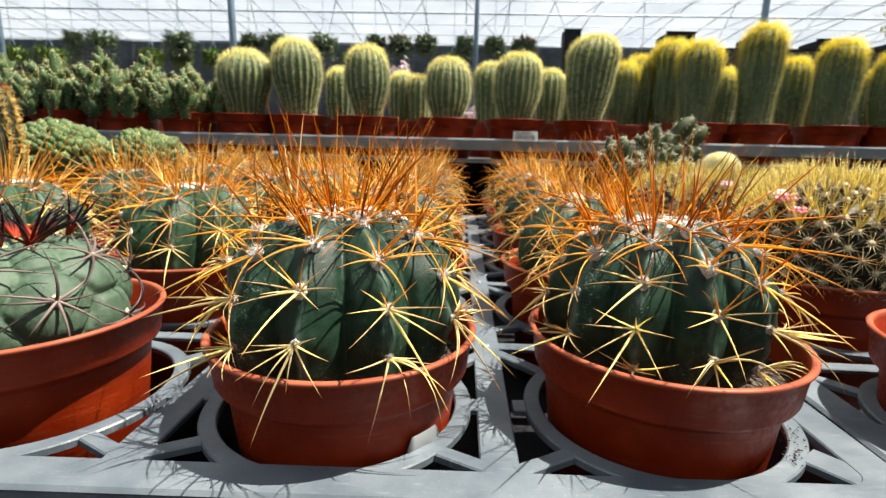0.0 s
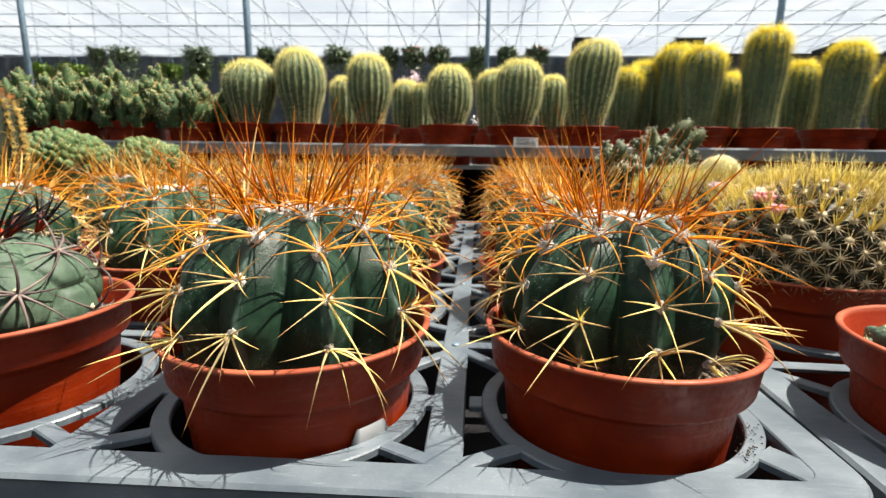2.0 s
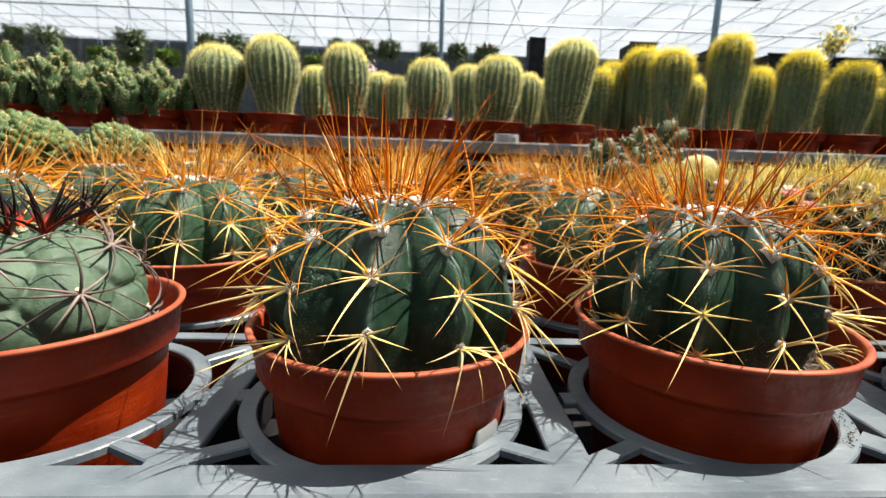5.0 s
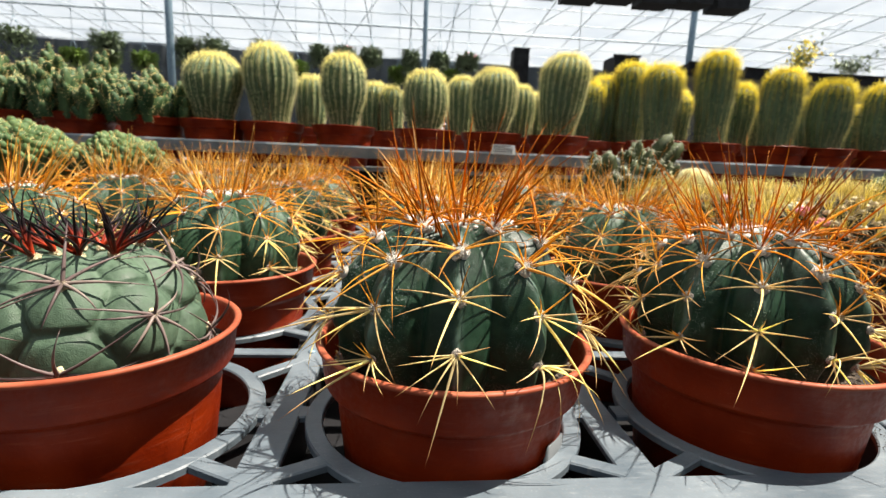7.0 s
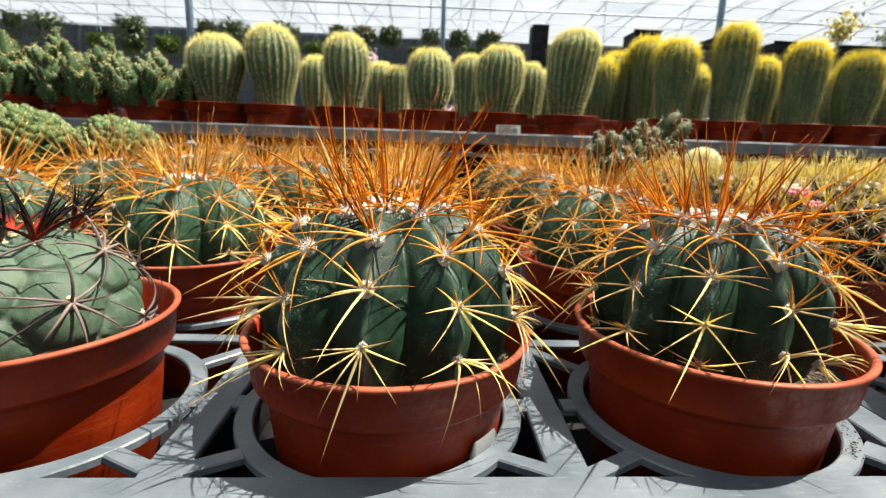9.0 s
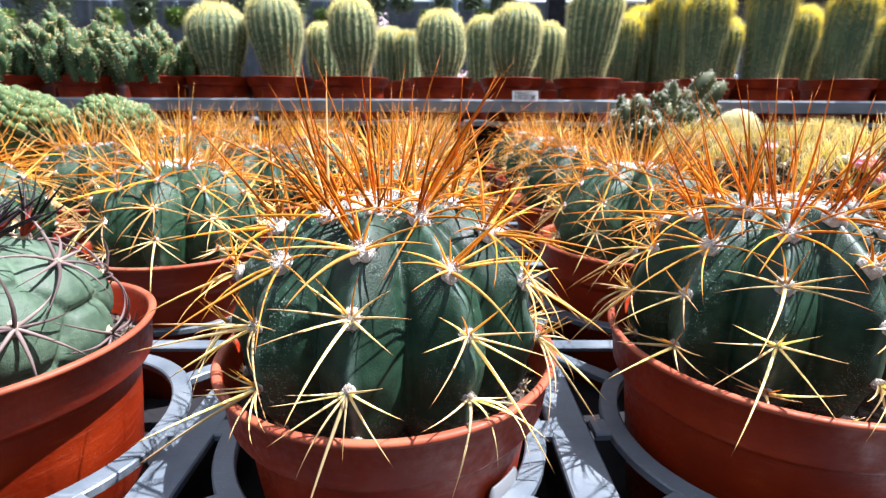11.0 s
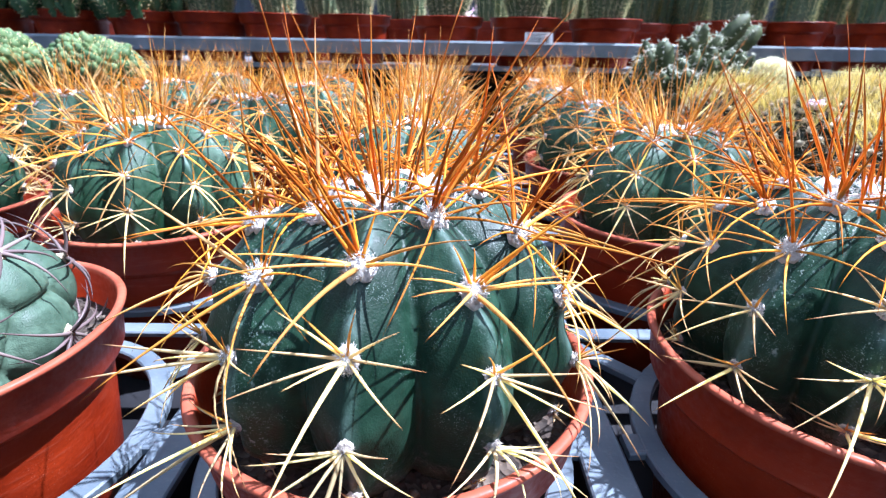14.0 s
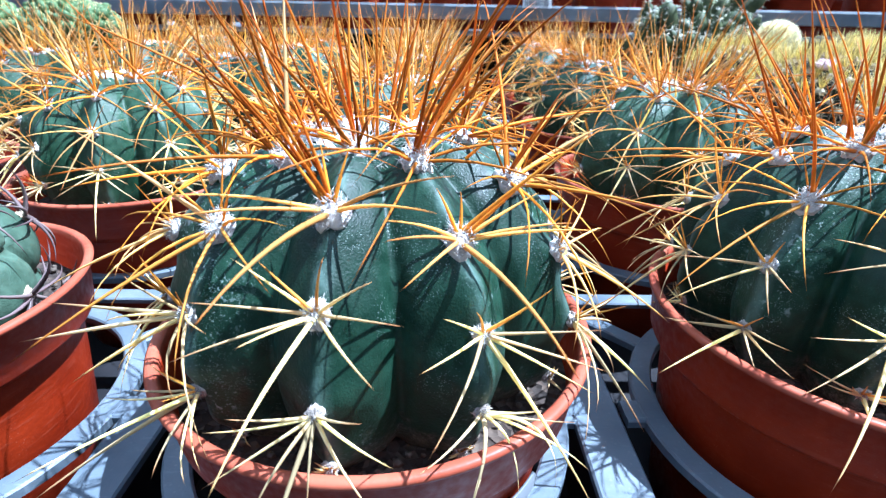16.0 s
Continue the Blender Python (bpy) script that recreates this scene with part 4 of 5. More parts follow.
# ---- blackish tubercled cactus with straw crown ----
def tubercle_cactus(m, R, H, zc, seed, label, flowers=None, crown_len=0.024, spines=None, near=False):
    rnd = random.Random(seed)
    spines = spines or SPINES_STRAW
    ob = potted("tubercle_cactus", m, label)
    zc = zc - POT_FOOT
    b = Build()
    b.blob((0, 0, zc), R * 0.93, (1, 1, H / R), 32, 16)
    body = part("cactus_body", b, SKIN_BLACK, ob, "blackish green body")
    rest, w, s, cr = Build(), Build(), Build(), Build()
    n = 230
    for i in range(n):
        z = 1 - 1.45 * (i + 0.5) / n
        a = i * 2.399963
        q = math.sqrt(max(0, 1 - z * z))
        d = Vector((q * math.cos(a), q * math.sin(a), z))
        p = Vector((d.x * R * 0.92, d.y * R * 0.92, zc + d.z * H * 0.92))
        nr = Vector((d.x / R, d.y / R, d.z / H)).normalized()
        ln = 0.0075
        s1 = nr.cross(Vector((0.1, 0.2, 0.97))).normalized()
        s2 = nr.cross(s1)
        rows = []
        for u, rr in ((0, 0.0042), (0.5, 0.0036), (0.85, 0.0024), (1.0, 0.0012)):
            rows.append([p + nr * ln * u + s1 * (rr * math.cos(k * math.pi / 3)) + s2 * (rr * math.sin(k * math.pi / 3)) for k in range(6)])
        t = Build() if near else rest
        t.grid(rows, cap_high=True)
        if near:
            part("tubercle", t, SKIN_BLACK, body)
        tip = p + nr * ln
        w.blob(tip, (0.0025 if z > 0.25 else 0.0019) * rnd.uniform(0.8, 1.2), (1, 1, 0.8), 7, 5, 0.8, i)
        for k in range(13):
            c = k * math.pi * 2 / 13 + a
            dd = nr * 0.55 + (s1 * math.cos(c) + s2 * math.sin(c))
            s.spine(tip, dd, rnd.uniform(0.006, 0.0125), 0.0003, rnd.random(), -nr * 0.2, 3, 4)
        if z > 0.42:
            for k in range(11):
                dd = nr * 0.8 + Vector((rnd.uniform(-0.6, 0.6), rnd.uniform(-0.6, 0.6), 0.8))
                cr.spine(tip, dd, crown_len * rnd.uniform(0.4, 1.0), 0.0003, 0.3 * rnd.random(), (0, 0, 0), 3, 4)
    if not near:
        part("tubercle_coat", rest, SKIN_BLACK, body, kind="stuff")
    part("wool_coat", w, WOOL_CREAM, body, "white wool tufts", kind="stuff")
    part("radial_spine_coat", s, SPINES_TAN, body, kind="stuff")
    part("spine_crown", cr, spines, body, "straw-yellow crown spines", kind="stuff")
    for k, (a, el, mat, size) in enumerate(flowers or ()):
        f = Build()
        c = Vector((R * 0.95 * math.cos(a) * math.cos(el), R * 0.95 * math.sin(a) * math.cos(el), zc + H * math.sin(el) + 0.006))
        for r in range(2):
            for q in range(9):
                an = q * 2 * math.pi / 9 + r * 0.35
                d = Vector((math.cos(an), math.sin(an), 0.7 + r))
                f.blob(c + d.normalized() * size * 0.55, size * 0.5, (0.45, 0.45, 1), 6, 4, 0, 0, d.to_track_quat("Z", "Y").to_matrix())
        part("flower", f, mat, body, "small open flower")
    return ob


tubercle_cactus(pose(0.262, 0.322, POT_FOOT), 0.052, 0.043, 0.047, 4, "blackish tubercled cactus with a straw-yellow crown",
                ((radians(200), radians(40), PINK, 0.008), (radians(216), radians(30), PINK, 0.007), (radians(185), radians(45), CREAM, 0.007)), near=True)
tubercle_cactus(pose(0.40, 0.325, POT_FOOT), 0.05, 0.041, 0.046, 9, "blackish tubercled cactus with yellow spines beside its twin", near=True)
tubercle_cactus(pose(0.275, 0.462, POT_FOOT), 0.05, 0.04, 0.044, 14, "tubercled cactus with a broad yellow crown", ((radians(230), radians(50), PALE_PINK, 0.008),))
yellow = tubercle_cactus(pose(0.41, 0.47, POT_FOOT), 0.05, 0.04, 0.044, 19, "tubercled cactus with a dense yellow crown", None, 0.022, SPINES_STRAW)
for k, (x, y) in enumerate(((0.545, 0.335), (0.55, 0.475), (0.69, 0.47), (0.685, 0.33), (0.415, 0.605), (0.53, 0.745), (0.67, 0.745), (0.28, 0.59))):
    copy_thing(yellow, pose(x, y, POT_FOOT, 0, 0, 47 * k))


# ---- small grey clump in the nearest pot of the next tray ----
def clump_cactus(m, label, seed, R, z, knob, skin, hair, count=60, name="clump_cactus"):
    rnd = random.Random(seed)
    ob = potted(name, m, label)
    z -= POT_FOOT
    heads, sp = Build(), Build()
    for i in range(count):
        a, q = i * 2.4, math.sqrt((i + 0.5) / count)
        c = Vector((R * q * math.cos(a), R * q * math.sin(a), z + R * 0.75 * math.sqrt(max(0, 1 - q * q)) * (1 + 0.22 * noise.noise(Vector((q * 3 * math.cos(a), q * 3 * math.sin(a), seed)))) + rnd.uniform(-0.003, 0.003)))
        d = Vector((c.x, c.y, R * 0.9)).normalized()
        k = knob * rnd.uniform(0.75, 1.25)
        heads.blob(c, k, (0.8, 0.8, 1.25), 9, 6, 0.25, i, d.to_track_quat("Z", "Y").to_matrix())
        for j in range(16):
            e = Vector((rnd.gauss(0, 1), rnd.gauss(0, 1), rnd.gauss(0, 1))).normalized()
            if e.dot(d) < -0.2:
                continue
            sp.spine(c + e * k * 0.9, e + d * 0.3, rnd.uniform(0.4, 0.8) * knob, 0.0003, rnd.random(), None, 1, 3)
    heads.blob((0, 0, z), R * 0.85, (1, 1, 0.8), 24, 10)
    body = part("knobbly_crest", heads, skin, ob, "crowd of small rounded heads", kind="stuff")
    part("bristle_coat", sp, hair, body, kind="stuff")
    return ob


clump_cactus(pose(0.2585, 0.182, POT_FOOT), "small grey-green cactus clump low in a terracotta pot", 2, 0.043, 0.0145, 0.0055, SKIN_PALE, SPINES_PALE, 80)
clump_cactus(pose(-0.51, 0.62, POT_FOOT), "pale green crested cactus clump in a pot", 5, 0.06, 0.080, 0.0066, SKIN_CLUMP, SPINES_PALE, 260, "crested_cactus")
clump_cactus(pose(-0.405, 0.64, POT_FOOT), "yellow-green crested cactus clump in a pot", 6, 0.048, 0.080, 0.006, SKIN_CLUMP, SPINES_PALE, 200, "crested_cactus")
clump_cactus(pose(0.62, 0.60, POT_FOOT), "pale green crested clump on the next tray", 7, 0.04, 0.085, 0.0065, SKIN_CLUMP, SPINES_PALE, 110, "crested_cactus")


# ---- columns ----
def column_body(w_low, w_mid, height, ribs, seed, lean=(0, 0)):
    rows = []
    nth, n = ribs * 6, 32

    u0 = 1 - 0.5 * w_mid / height

    def radius(u):
        body = w_low + (w_mid - w_low) * (0.5 - 0.5 * math.cos(math.pi * min(1, u / 0.6)))
        body *= 1 + 0.035 * math.sin(u * 9 + seed)
        cap = max(0.0, 1 - max(0.0, (u - u0) / (1 - u0)) ** 2.3) ** 0.5
        return body / 2 * cap

    def at(u, a, ridge=0.0):
        f = abs(math.sin(ribs * a / 2))
        r = radius(u) * (1 - 0.085 * f ** 1.5 + ridge)
        return Vector((r * math.cos(a) + lean[0] * u * u, r * math.sin(a) + lean[1] * u * u, height * u))

    for i in range(n + 1):
        u = i / n
        u = 1 - (1 - u) ** 1.6
        rows.append([at(min(u, 0.9985), 2 * math.pi * k / nth) for k in range(nth)])
    return rows, at


def golden_column(x, y, z_low, z_top, w_low, w_mid, seed, warm=0.5, lean=(0, 0)):
    rnd = random.Random(seed)
    ob = empty("golden_column_cactus", pose(x, y, 0.09))
    part("pot", SHELF_POT, None, ob, "terracotta-red plastic pot")
    part("soil", SHELF_SOIL, None, ob, "dark potting soil")
    ribs = max(14, round(w_mid * 240))
    base = z_low - 0.09 - 0.012
    rows, at = column_body(w_low, w_mid, z_top - z_low + 0.012, ribs, seed, lean)
    b = Build()
    b.grid([[p + Vector((0, 0, base)) for p in row] for row in rows], cap_high=True)
    body = part("cactus_body", b, SKIN_RIB, ob, "dull green many-ribbed column")
    s = Build()
    # columns on the right get longer, yellower bristles that imitate backlight
    golden = x > 0.33
    u0 = 1 - 0.5 * w_mid / (z_top - z_low + 0.012)
    steps = int((z_top - z_low) / 0.0058)
    off = Vector((0, 0, base))
    for i in range(ribs):
        a = 2 * math.pi * i / ribs
        for j in range(1, steps + 3):
            u = 1 - (1 - (j + rnd.uniform(-0.2, 0.2)) / (steps + 3)) ** 1.15
            p = at(u, a) + off
            k = max(0.0, (u - u0) / (1 - u0)) ** 1.2
            out = Vector((math.cos(a) * (1 - 0.8 * k), math.sin(a) * (1 - 0.8 * k), k))
            side = Vector((-math.sin(a), math.cos(a), 0))
            old = max(0.0, min(1.0, ((0.86 if golden else 0.92) - u) / 0.25))
            for q in range((7 if golden else 10) if u < 0.62 else 12 if u < 0.8 else 18):
                t = rnd.uniform(0, 6.28)
                d = out * rnd.uniform(0.35, 1.2) + side * math.cos(t) * 0.8 + Vector((0, 0, 1)) * (math.sin(t) * 0.8 + (0.4 if u > 0.8 else -0.1))
                s.spine(p, d, rnd.uniform(0.0045, 0.011) * (1.0 + (1.0 if golden else 0.45) * min(1, max(0, (u - 0.55) / 0.3)) + (0.2 if golden else 0)), 0.00025, 0.1 + old * 0.85, None, 1, 3)
    top = at(0.99, 0) + off
    for q in range(420):
        a, rr = rnd.uniform(0, 6.28), w_mid * 0.3 * math.sqrt(rnd.random())
        s.spine((lean[0] + rr * math.cos(a), lean[1] + rr * math.sin(a), top.z - 14 * rr * rr), (math.cos(a) * rr * 24 + rnd.uniform(-0.3, 0.3), math.sin(a) * rr * 24 + rnd.uniform(-0.3, 0.3), 1), rnd.uniform(0.006, 0.015), 0.00024, (0.1 if golden else 0.5) * rnd.random(), None, 1, 3)
    part("bristle_coat", s, SPINES_BACKLIT if golden else SPINES_GOLD, body, "fine golden bristles, thickest at the crown", kind="stuff")
    return tagged(ob, "golden-bristled column cactus in a pot on the shelf", "cactus", "golden columns on the shelf")


SHELF_POT = pot_build(0.062, 0.0765).mesh("pot", TERRACOTTA)
SHELF_SOIL = soil_build(0.057, 0.066, 2).mesh("soil", SOIL)
for k, (x, zt, wl, wm, ln) in enumerate(((-0.419, 0.287, 0.082, 0.108, 0.004), (-0.309, 0.308, 0.078, 0.098, -0.006), (-0.171, 0.298, 0.072, 0.09, -0.003), (-0.012, 0.277, 0.08, 0.094, 0),
                                     (0.134, 0.288, 0.076, 0.1, 0.004), (0.271, 0.324, 0.076, 0.1, 0.012), (0.471, 0.313, 0.074, 0.092, -0.004), (0.594, 0.345, 0.08, 0.09, 0.002),
                                     (0.740, 0.320, 0.086, 0.1, 0.004), (0.851, 0.303, 0.082, 0.106, 0.006), (0.976, 0.302, 0.086, 0.104, 0.002), (1.105, 0.312, 0.08, 0.1, 0))):
    golden_column(x - (0.015 if k > 3 and k != 6 else 0.003), 1.0, 0.164, zt, wl - (0.022 if x < 0.33 else 0.024), wm - (0.008 if x < 0.4 else 0.022 if x < 0.65 else 0.03), 20 + k, lean=(ln, 0))
for k, (x, zt, w) in enumerate(((-0.365, 0.285, 0.075), (-0.262, 0.276, 0.072), (-0.125, 0.272, 0.07), (-0.085, 0.262, 0.06), (0.075, 0.296, 0.08), (0.207, 0.28, 0.07), (0.245, 0.268, 0.06),
                               (0.366, 0.296, 0.075), (0.413, 0.314, 0.075), (0.466, 0.342, 0.085), (0.588, 0.29, 0.078), (0.728, 0.31, 0.08), (0.79, 0.268, 0.07), (0.92, 0.29, 0.08), (1.05, 0.28, 0.08))):
    golden_column(x, 1.14 if k % 2 else 1.165, 0.164, zt, w * 0.7, w * 0.87, 60 + k)

# ---- castle cactus: crowds of upright five-sided stems ----


def castle_cactus(m, R, height, count, seed, label, foot=0.066, pot_mesh=None, arms=(), tuft=1.0, skin=SKIN_CASTLE):
    """Towers, each with many short side shoots; arms: (foot, way, length, thickness) of long bare stems."""
    rnd = random.Random(seed)
    ob = empty("castle_cactus", m)
    part("pot", pot_mesh or SHELF_POT, None, ob, "terracotta-red plastic pot")
    part("soil", SHELF_SOIL, None, ob, "dark potting soil")
    tufts, shoots = Build(), Build()

    def shoot(stem, base, way, h, r0, blunt=0.35):
        way = way.normalized()
        s1 = way.cross(Vector((0.1, 1, 0.1))).normalized()
        s2 = way.cross(s1)
        tw, n = rnd.uniform(0, 6), max(4, int(h / 0.006))
        rows = []
        for j in range(n + 1):
            u = j / n
            rr = r0 * (0.85 + 0.15 * min(1, u * 3)) * math.sqrt(max(0.03, 1 - max(0, (u - blunt) / (1 - blunt)) ** 2)) * (1 + 0.14 * (j % 2))
            rows.append([base + way * h * u + (s1 * math.cos(tw + k * math.pi / 5) + s2 * math.sin(tw + k * math.pi / 5)) * rr * (1.0 if k % 2 == 0 else 0.66) for k in range(10)])
            for k in range(0, 10, 2):
                if rnd.random() < 0.8:
                    o = s1 * math.cos(tw + k * math.pi / 5) + s2 * math.sin(tw + k * math.pi / 5)
                    for e in range(3):
                        tufts.spine(rows[-1][k], o * 1.2 + Vector((rnd.uniform(-0.8, 0.8), rnd.uniform(-0.8, 0.8), rnd.uniform(-0.3, 0.9))), tuft * rnd.uniform(0.0022, 0.0048), 0.00036, rnd.random(), None, 1, 3)
        stem.grid(rows, cap_high=True)

    for i in range(count):
        a, q = i * 2.4 + rnd.uniform(-0.3, 0.3), math.sqrt((i + 0.3) / count)
        base = Vector((R * q * math.cos(a), R * q * math.sin(a), foot))
        h = height * (1 - 0.5 * q * q) * rnd.uniform(0.6, 1.05)
        way = Vector((base.x * 3 + rnd.uniform(-0.1, 0.1), base.y * 3 + rnd.uniform(-0.1, 0.1), 1)).normalized()
        stem = Build()
        shoot(stem, base, way, h, rnd.uniform(0.011, 0.0145))
        for k in range(int(h / 0.0062)):
            u, t = rnd.uniform(0.05, 0.78), rnd.uniform(0, 6.28)
            o = Vector((math.cos(t), math.sin(t), rnd.uniform(1.2, 3.0)))
            shoot(shoots, base + way * h * u + Vector((o.x, o.y, 0)) * 0.006, o, rnd.uniform(0.016, 0.04) * (1.15 - 0.5 * u), rnd.uniform(0.0062, 0.009))
        part("stem", stem, skin, ob, "upright angular stem")
    for base, way, ln, r in arms:
        stem = Build()
        shoot(stem, Vector(base), Vector(way), ln, r, 0.72)
        part("stem", stem, skin, ob, "long leaning bare stem")
    part("side_growth", shoots, skin, ob, "crowd of short angular side shoots", kind="stuff")
    part("tuft_coat", tufts, SPINES_PALE if tuft < 1.1 else SPINES_WHITE, ob, "short whitish spine tufts", kind="stuff")
    return tagged(ob, label, "cactus", "castle cacti")


for k, (x, y, h, c) in enumerate(((-0.93, 1.02, 0.125, 8), (-0.80, 1.0, 0.13, 9), (-0.665, 1.0, 0.155, 10), (-0.535, 1.0, 0.118, 8), (-0.73, 1.15, 0.15, 8), (-0.88, 1.16, 0.15, 8), (-1.06, 1.02, 0.14, 8), (-1.19, 1.05, 0.15, 8))):
    castle_cactus(pose(x, y, 0.09), 0.07, h, c + 9, 40 + k, "dark green castle cactus with crowded stems in a pot")
castle_cactus(pose(0.272, 0.70, -0.03), 0.056, 0.118, 22, 90, "grey-green castle cactus with two long leaning stems", tuft=1.4, skin=SKIN_OLIVE, arms=(((0.0, -0.01, 0.12), (0.8, -0.1, 1), 0.088, 0.0115), ((0.022, 0.0, 0.112), (0.85, 0, 0.95), 0.088, 0.0115), ((-0.03, -0.02, 0.1), (-0.1, 0, 1), 0.06, 0.011)))

# ---- yellow ball and bristly column ----
ob = potted("golden_ball_cactus", pose(0.388, 0.72, POT_FOOT), "round pale yellow ball cactus in a pot")
b, s = Build(), Build()
rnd = random.Random(77)
b.blob((0, 0, 0.135), 0.026, (1, 1, 1.05), 40, 20)
b.lathe([(0.026, 0.07), (0.028, 0.09), (0.026, 0.125)], 32)
body = part("cactus_body", b, WOOL_GOLD, ob)
for i in range(5200):
    z = 1 - 1.7 * (i + 0.5) / 5200
    a = i * 2.399963
    q = math.sqrt(1 - z * z)
    d = Vector((q * math.cos(a), q * math.sin(a), z))
    s.spine(Vector((0, 0, 0.135)) + d * 0.026, d + Vector((rnd.uniform(-0.9, 0.9), rnd.uniform(-0.9, 0.9), rnd.uniform(-0.9, 0.9))), rnd.uniform(0.003, 0.006), 0.0004, 0.6 + 0.4 * rnd.random(), None, 1, 3)
part("bristle_coat", s, SPINES_CREAM, body, "dense pale yellow bristles", kind="stuff")

ob = potted("bristly_column_cactus", pose(-0.503, 0.5, POT_FOOT), "short bristly column cactus with brown and straw spines")
b, s = Build(), Build()
rows, at = column_body(0.074, 0.078, 0.158, 14, 3)
b.grid([[p + Vector((0, 0, 0.072)) for p in row] for row in rows], cap_high=True)
body = part("cactus_body", b, SKIN_BLACK, ob)
for i in range(14):
    for j in range(1, 23):
        u = j / 23.2
        a = 2 * math.pi * i / 14
        p = at(u, a) + Vector((0, 0, 0.072))
        d0 = Vector((math.cos(a), math.sin(a), 0.2))
        for q in range(14):
            s.spine(p, d0 * 0.7 + Vector((rnd.uniform(-1, 1), rnd.uniform(-1, 1), rnd.uniform(-1, 1))), rnd.uniform(0.005, 0.010), 0.0005, 1.0 if u < 0.88 else 0.15, None, 2, 4)
part("bristle_coat", s, spine_material("rust_and_straw_spines", (0.4, 0.1, 0.03), (0.75, 0.55, 0.2), (0.4, 0.15, 0.05)), body, "straw and rust-brown spines", kind="stuff")

# ---- distance: hanging plants along the far side ----
for k, (x, w, tr) in enumerate(((-6.9, 0.2, 0.3), (-6.4, 0.45, 0.5), (-5.0, 0.42, 0.2), (-3.75, 0.22, 0.25), (-3.3, 0.42, 0.2), (-2.45, 0.4, 0.2), (-1.55, 0.24, 0.15), (-1.12, 0.32, 0.15), (-0.68, 0.3, 0.12), (0.0, 0.22, 0.2), (0.5, 0.25, 0.1), (1.0, 0.32, 0.1))):
    hanging_planter(x, 9.0, 1.84, w * 1.05, tr, 100 + k, PINK if k in (7, 8, 11) else None)
for k, (x, w) in enumerate(((-5.7, 0.34), (-5.15, 0.3), (-4.55, 0.34), (-8.3, 0.4), (-7.6, 0.5), (-2.0, 0.35), (-0.2, 0.3), (0.75, 0.3))):
    hanging_planter(x, 9.3, 1.62, w, 0.12, 140 + k, None, LEAF_FRESH)


def black_crate(x, y, z, sx, sy, sz):
    """An open black plastic crate with a rim."""
    ob = empty("black_crate", pose(x, y, z))
    b = Build()
    t = 0.004
    for lo, hi in (((-sx / 2, -sy / 2, 0), (sx / 2, sy / 2, t)), ((-sx / 2, -sy / 2, t), (-sx / 2 + t, sy / 2, sz)), ((sx / 2 - t, -sy / 2, t), (sx / 2, sy / 2, sz)), ((-sx / 2 + t, -sy / 2, t), (sx / 2 - t, -sy / 2 + t, sz)), ((-sx / 2 + t, sy / 2 - t, t), (sx / 2 - t, sy / 2, sz))):
        b.box(lo, hi)
    part("shell", b, DARK, ob, smooth=False)
    b = Build()
    b.box((-sx / 2 - 0.005, -sy / 2 - 0.005, sz), (sx / 2 + 0.005, -sy / 2 + 0.004, sz + 0.006))
    part("rim", b, DARK, ob, smooth=False)
    return tagged(ob, "black plastic nursery crate behind the columns", "crate", "black crates")


for x, z, sx, sz in ((0.88, 0.5, 0.11, 0.08), (1.19, 0.5, 0.06, 0.07), (1.475, 0.5, 0.11, 0.06), (1.89, 0.5, 0.37, 0.055)):
    black_crate(x, 2.2, z, sx, 0.12, sz)
ob = empty("rear_bench", pose(0, 0, 0))
b = Build()
b.box((0.78, 2.0, 0.49), (2.6, 2.4, 0.5))
part("bench_top", b, DARK, ob, smooth=False)
for x in (0.82, 2.55):
    for y in (2.03, 2.37):
        b = Build()
        b.box((x - 0.015, y - 0.015, FLOOR_Z), (x + 0.015, y + 0.015, 0.49))
        part("leg", b, SHELF_METAL, ob, smooth=False)
tagged(ob, "dark metal bench behind the shelf carrying black crates", "bench")
for k, x in enumerate((0.95, 1.25, 1.55, 1.85, 2.15, 2.45)):
    ob = black_crate(x, 4.0, 1.385 - 0.02 * (k % 2), 0.26, 0.2, 0.12)
    b = Build()
    for s in (-1, 1):
        b.tube((s * 0.12, 0, 0.12), (s * 0.12, 0, roof_z(4.0) - ob.location.z), 0.003, 5)
    part("hanger", b, STEEL, ob)
    tagged(ob, "black planter box hung from the roof pipes", "planter", "hung boxes")


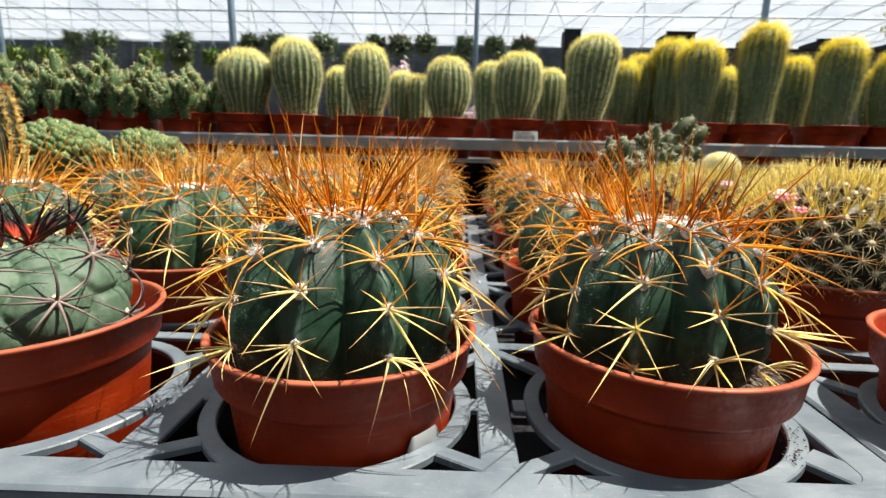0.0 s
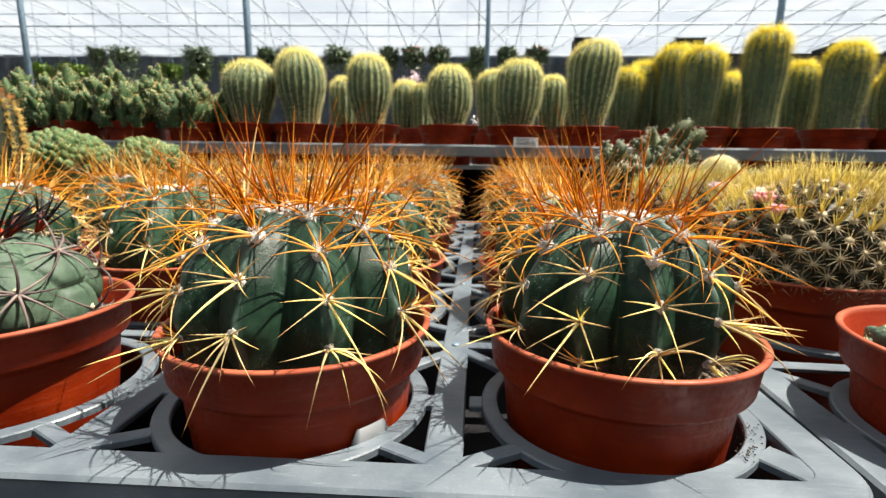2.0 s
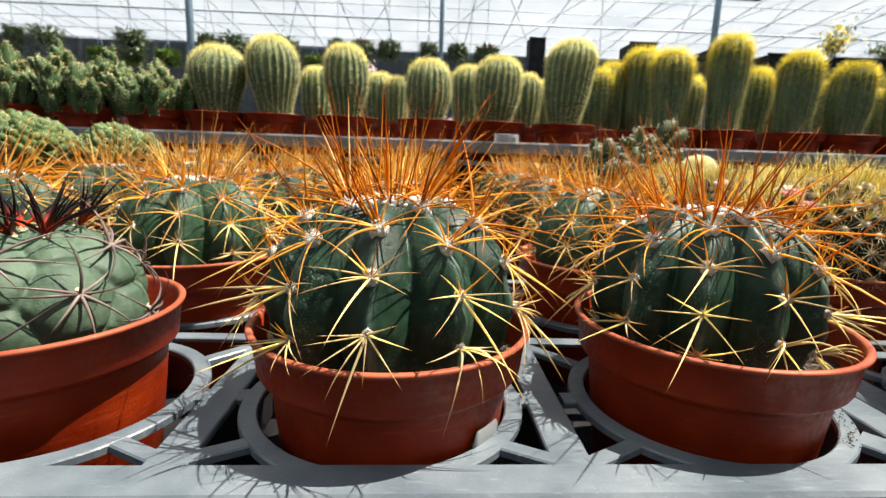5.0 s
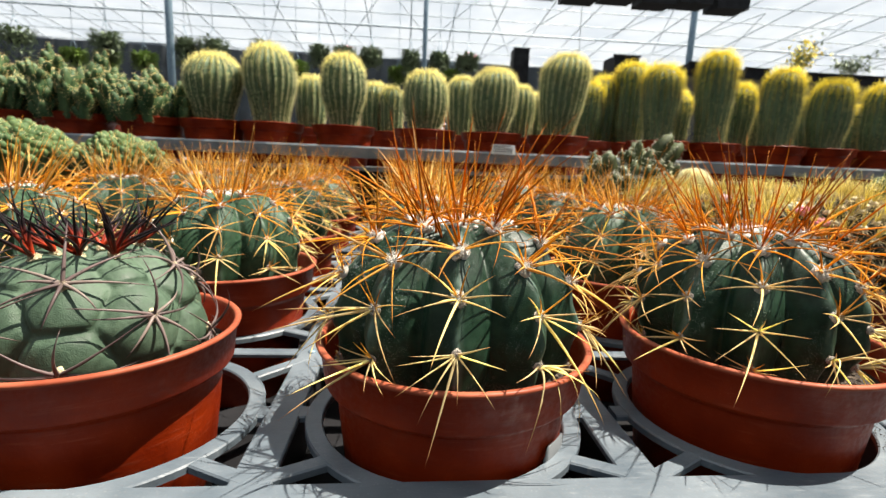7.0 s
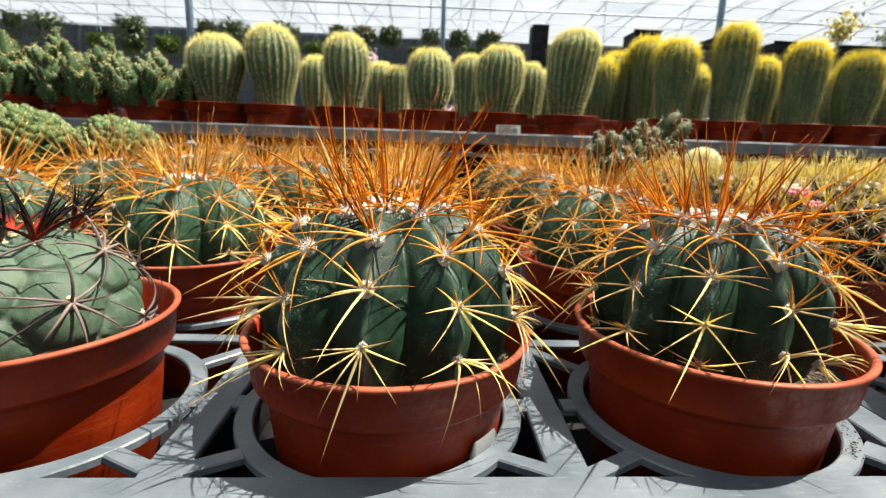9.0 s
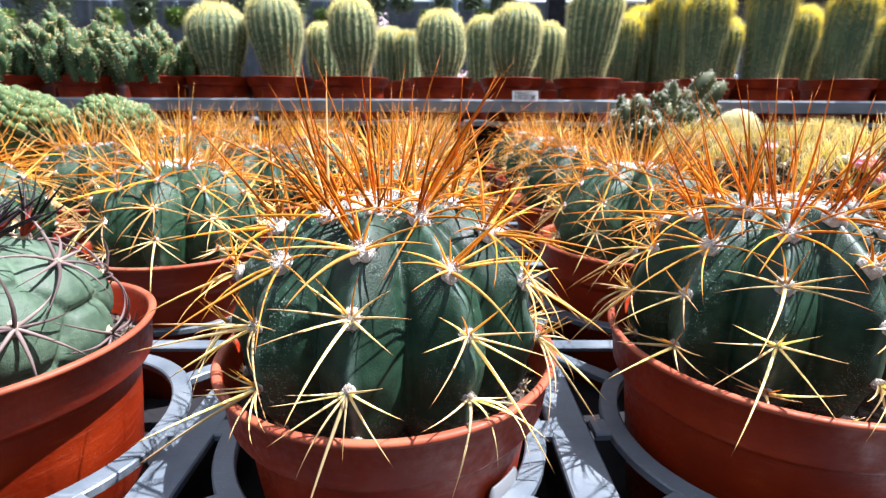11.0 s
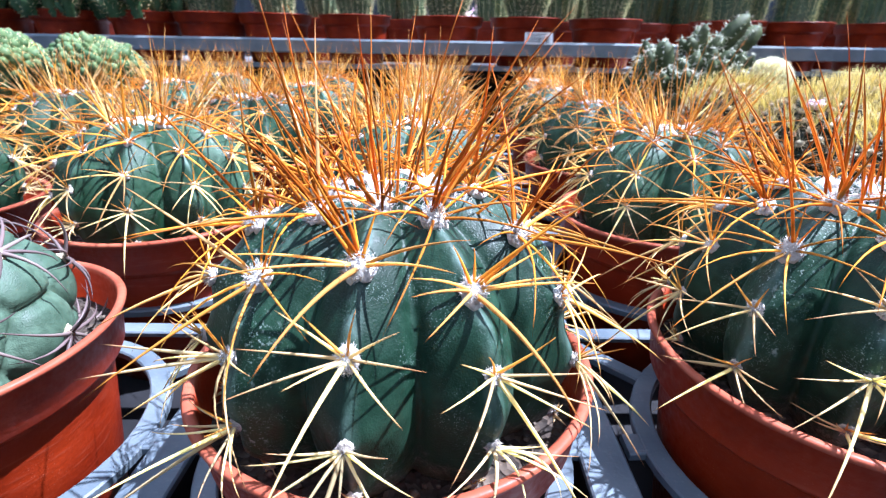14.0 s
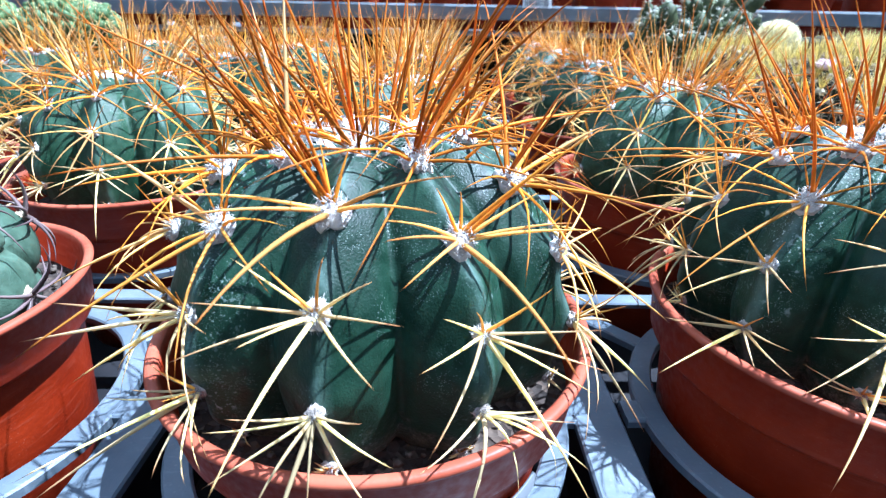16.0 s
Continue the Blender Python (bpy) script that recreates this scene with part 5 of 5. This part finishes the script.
def flowering_shrub(x, y, z, w, h, mat, seed, label):
    rnd = random.Random(seed)
    ob = empty("flowering_shrub", pose(x, y, z))
    b = Build()
    b.lathe([(w * 0.12, -0.3), (w * 0.2, 0.0), (w * 0.18, 0.0), (0.001, -0.02)], 14)
    part("pot", b, TERRACOTTA, ob)
    stem, leaf, bloom = Build(), Build(), Build()
    for i in range(16):
        a, q = rnd.uniform(0, 6.28), rnd.random()
        tip = Vector((math.cos(a) * w * 0.5 * q, math.sin(a) * w * 0.5 * q, h * rnd.uniform(0.5, 1)))
        stem.tube((0, 0, -0.02), tip, 0.006 * w, 5)
        for k in range(26):
            c = tip * rnd.uniform(0.4, 1.05) + Vector((rnd.gauss(0, w * 0.09), rnd.gauss(0, w * 0.09), rnd.gauss(0, h * 0.06)))
            d = Vector((rnd.uniform(-1, 1), rnd.uniform(-1, 1), rnd.uniform(-0.4, 1))).normalized()
            s = d.cross(Vector((0, 0, 1))).normalized() * w * 0.03
            ln = w * 0.11
            (bloom if rnd.random() < 0.6 else leaf).add([c, c + d * ln * 0.5 + s, c + d * ln, c + d * ln * 0.5 - s], [(0, 1, 2, 3)])
    part("stems", stem, LEAF, ob, kind="stuff")
    part("foliage", leaf, LEAF, ob, kind="stuff")
    part("blossoms", bloom, mat, ob, kind="stuff")
    return tagged(ob, label, "flowering plant")


flowering_shrub(6.35, 8, 1.72, 0.7, 0.55, YELLOW_BLOOM, 1, "yellow flowering shrub in a pot far back")
flowering_shrub(7.3, 8, 1.72, 0.6, 0.42, LEAF, 2, "leafy green shrub in a pot far back")
flowering_shrub(-0.35, 3.0, 0.45, 0.16, 0.15, PALE_PINK, 3, "pale pink flowering plant behind the shelf")
flowering_shrub(0.08, 3.0, 0.22, 0.2, 0.12, PALE_PINK, 4, "pale pink flowering plant on the far bench")
flowering_shrub(-0.27, 3.0, 0.25, 0.14, 0.1, PALE_PINK, 5, "small pink flowering plant on the far bench")
ob = empty("far_bench", pose(0, 0, 0))
b = Build()
b.box((-3.5, 2.7, 0.13), (3.5, 3.4, 0.15))
part("bench_top", b, SHELF_METAL, ob, smooth=False)
for x in (-3.3, 0, 3.3):
    b = Build()
    b.box((x - 0.02, 3.0, FLOOR_Z), (x + 0.02, 3.04, 0.13))
    part("leg", b, SHELF_METAL, ob, smooth=False)
tagged(ob, "dark metal bench with small flowering plants", "bench")

# pots on the lower board, under the shelf
low = empty("terracotta_pot", pose(0.5, 1.02, -0.12))
part("body", SHELF_POT, None, low)
part("soil", SHELF_SOIL, None, low)
tagged(low, "terracotta-red plastic pot on the lower board", "pot", "pots under the shelf")
for k in range(14):
    copy_thing(low, pose(-0.75 + 0.14 * k + (0.05 if k > 7 else 0), 1.0 + 0.02 * (k % 3), -0.12, 0, 0, 30 * k))


def paper_label(m, w, h, seed, label):
    """A small printed slip with bars."""
    rnd = random.Random(seed)
    ob = empty("paper_label", m)
    b = Build()
    b.box((-w / 2, -h / 2, 0), (w / 2, h / 2, 0.0003))
    part("slip", b, PAPER, ob, smooth=False)
    b = Build()
    x = -w * 0.42
    while x < w * 0.4:
        t = rnd.uniform(0.006, 0.022) * w
        b.box((x, -h * 0.35, 0.0003), (x + t, h * 0.15, 0.0005))
        x += t + rnd.uniform(0.012, 0.03) * w
    part("bars", b, INK, ob, "black printed bars", smooth=False, kind="stuff")
    b = Build()
    for k in range(2):
        b.box((-w * 0.4, h * (0.22 + 0.12 * k), 0.0003), (w * (0.1 + 0.2 * k), h * (0.28 + 0.12 * k), 0.0005))
    part("print_line", b, INK, ob, smooth=False)
    return tagged(ob, label, "label")


paper_label(pose(0.134, 0.938 + 0.0002, 0.1345, 84, 0, 2), 0.046, 0.018, 3, "white printed paper slip at the shelf edge")
paper_label(pose(0.078, 0.150, -0.0465, 30, 0, 8), 0.03, 0.014, 4, "white printed slip with bars under the tray")
paper_label(pose(0.004, 0.146, -0.0465, 30, 0, -6), 0.026, 0.014, 5, "white printed slip lying in the tray")

# grey plastic plant tag tucked beside the first pot
b = Build()
rows = []
for i in range(15):
    th = radians(40 + 20 * i / 14)
    top = 0.0055 if 1 < i < 13 else (0.0035 if i in (1, 13) else 0.001)
    rows.append([Vector((-0.0307 + r * math.sin(th), 0.1855 - r * math.cos(th), z)) for r, z in ((0.0487, -0.03), (0.0487, top), (0.0494, top), (0.0494, -0.03))])
b.grid(rows, cap_low=True, cap_high=True)
tag = empty("plant_tag", pose(0, 0, 0))
part("strip", b, painted_metal("grey_tag_plastic", (0.07, 0.08, 0.085), (0.11, 0.12, 0.13), 0.45), tag)
tagged(tag, "grey plastic tag tucked between pot and ring", "plant tag")

# crumbs of soil on the tray beside the second pot
rnd = random.Random(31)
b = Build()
for i in range(60):
    th = radians(rnd.uniform(40, 75))
    r = rnd.gauss(0.0525, 0.0022)
    b.blob((0.109 + r * math.sin(th), 0.1925 - r * math.cos(th), 0.0006), rnd.uniform(0.0002, 0.0005), (1, 0.8, 0.6), 5, 3, 0.6, i)
crumbs = part("soil_crumbs", b, SOIL)
tagged(crumbs, "dark soil crumbs spilled on the tray", "soil", kind="stuff")

# screws where the tray's bars cross
for i in range(3):
    for j in range(2):
        b = Build()
        b.lathe([(0.0001, 0.0006), (0.0018, 0.0006), (0.0022, 0.0), (0.0022, -0.002)], 14)
        sc = part("tray_screw", b, STEEL)
        sc.matrix_world = pose(COL0 + (i - 1.5) * CELL_X, ROW0 + (j + 0.5) * CELL_Y, 0.0)
        tagged(sc, "small steel screw head in the tray bar", "screw", "tray screws")

black_crate(0.67, 3.3, 0.15, 0.1, 0.1, 0.68)
ob = empty("plant_rack", pose(0, 0, 0))
b = Build()
b.box((5.6, 7.7, 1.39), (8.0, 8.3, 1.42))
part("rack_top", b, SHELF_METAL, ob, smooth=False)
for x in (5.7, 7.9):
    for y in (7.75, 8.25):
        b = Build()
        b.box((x - 0.02, y - 0.02, FLOOR_Z), (x + 0.02, y + 0.02, 1.39))
        part("leg", b, SHELF_METAL, ob, smooth=False)
tagged(ob, "tall metal plant rack far back", "rack")
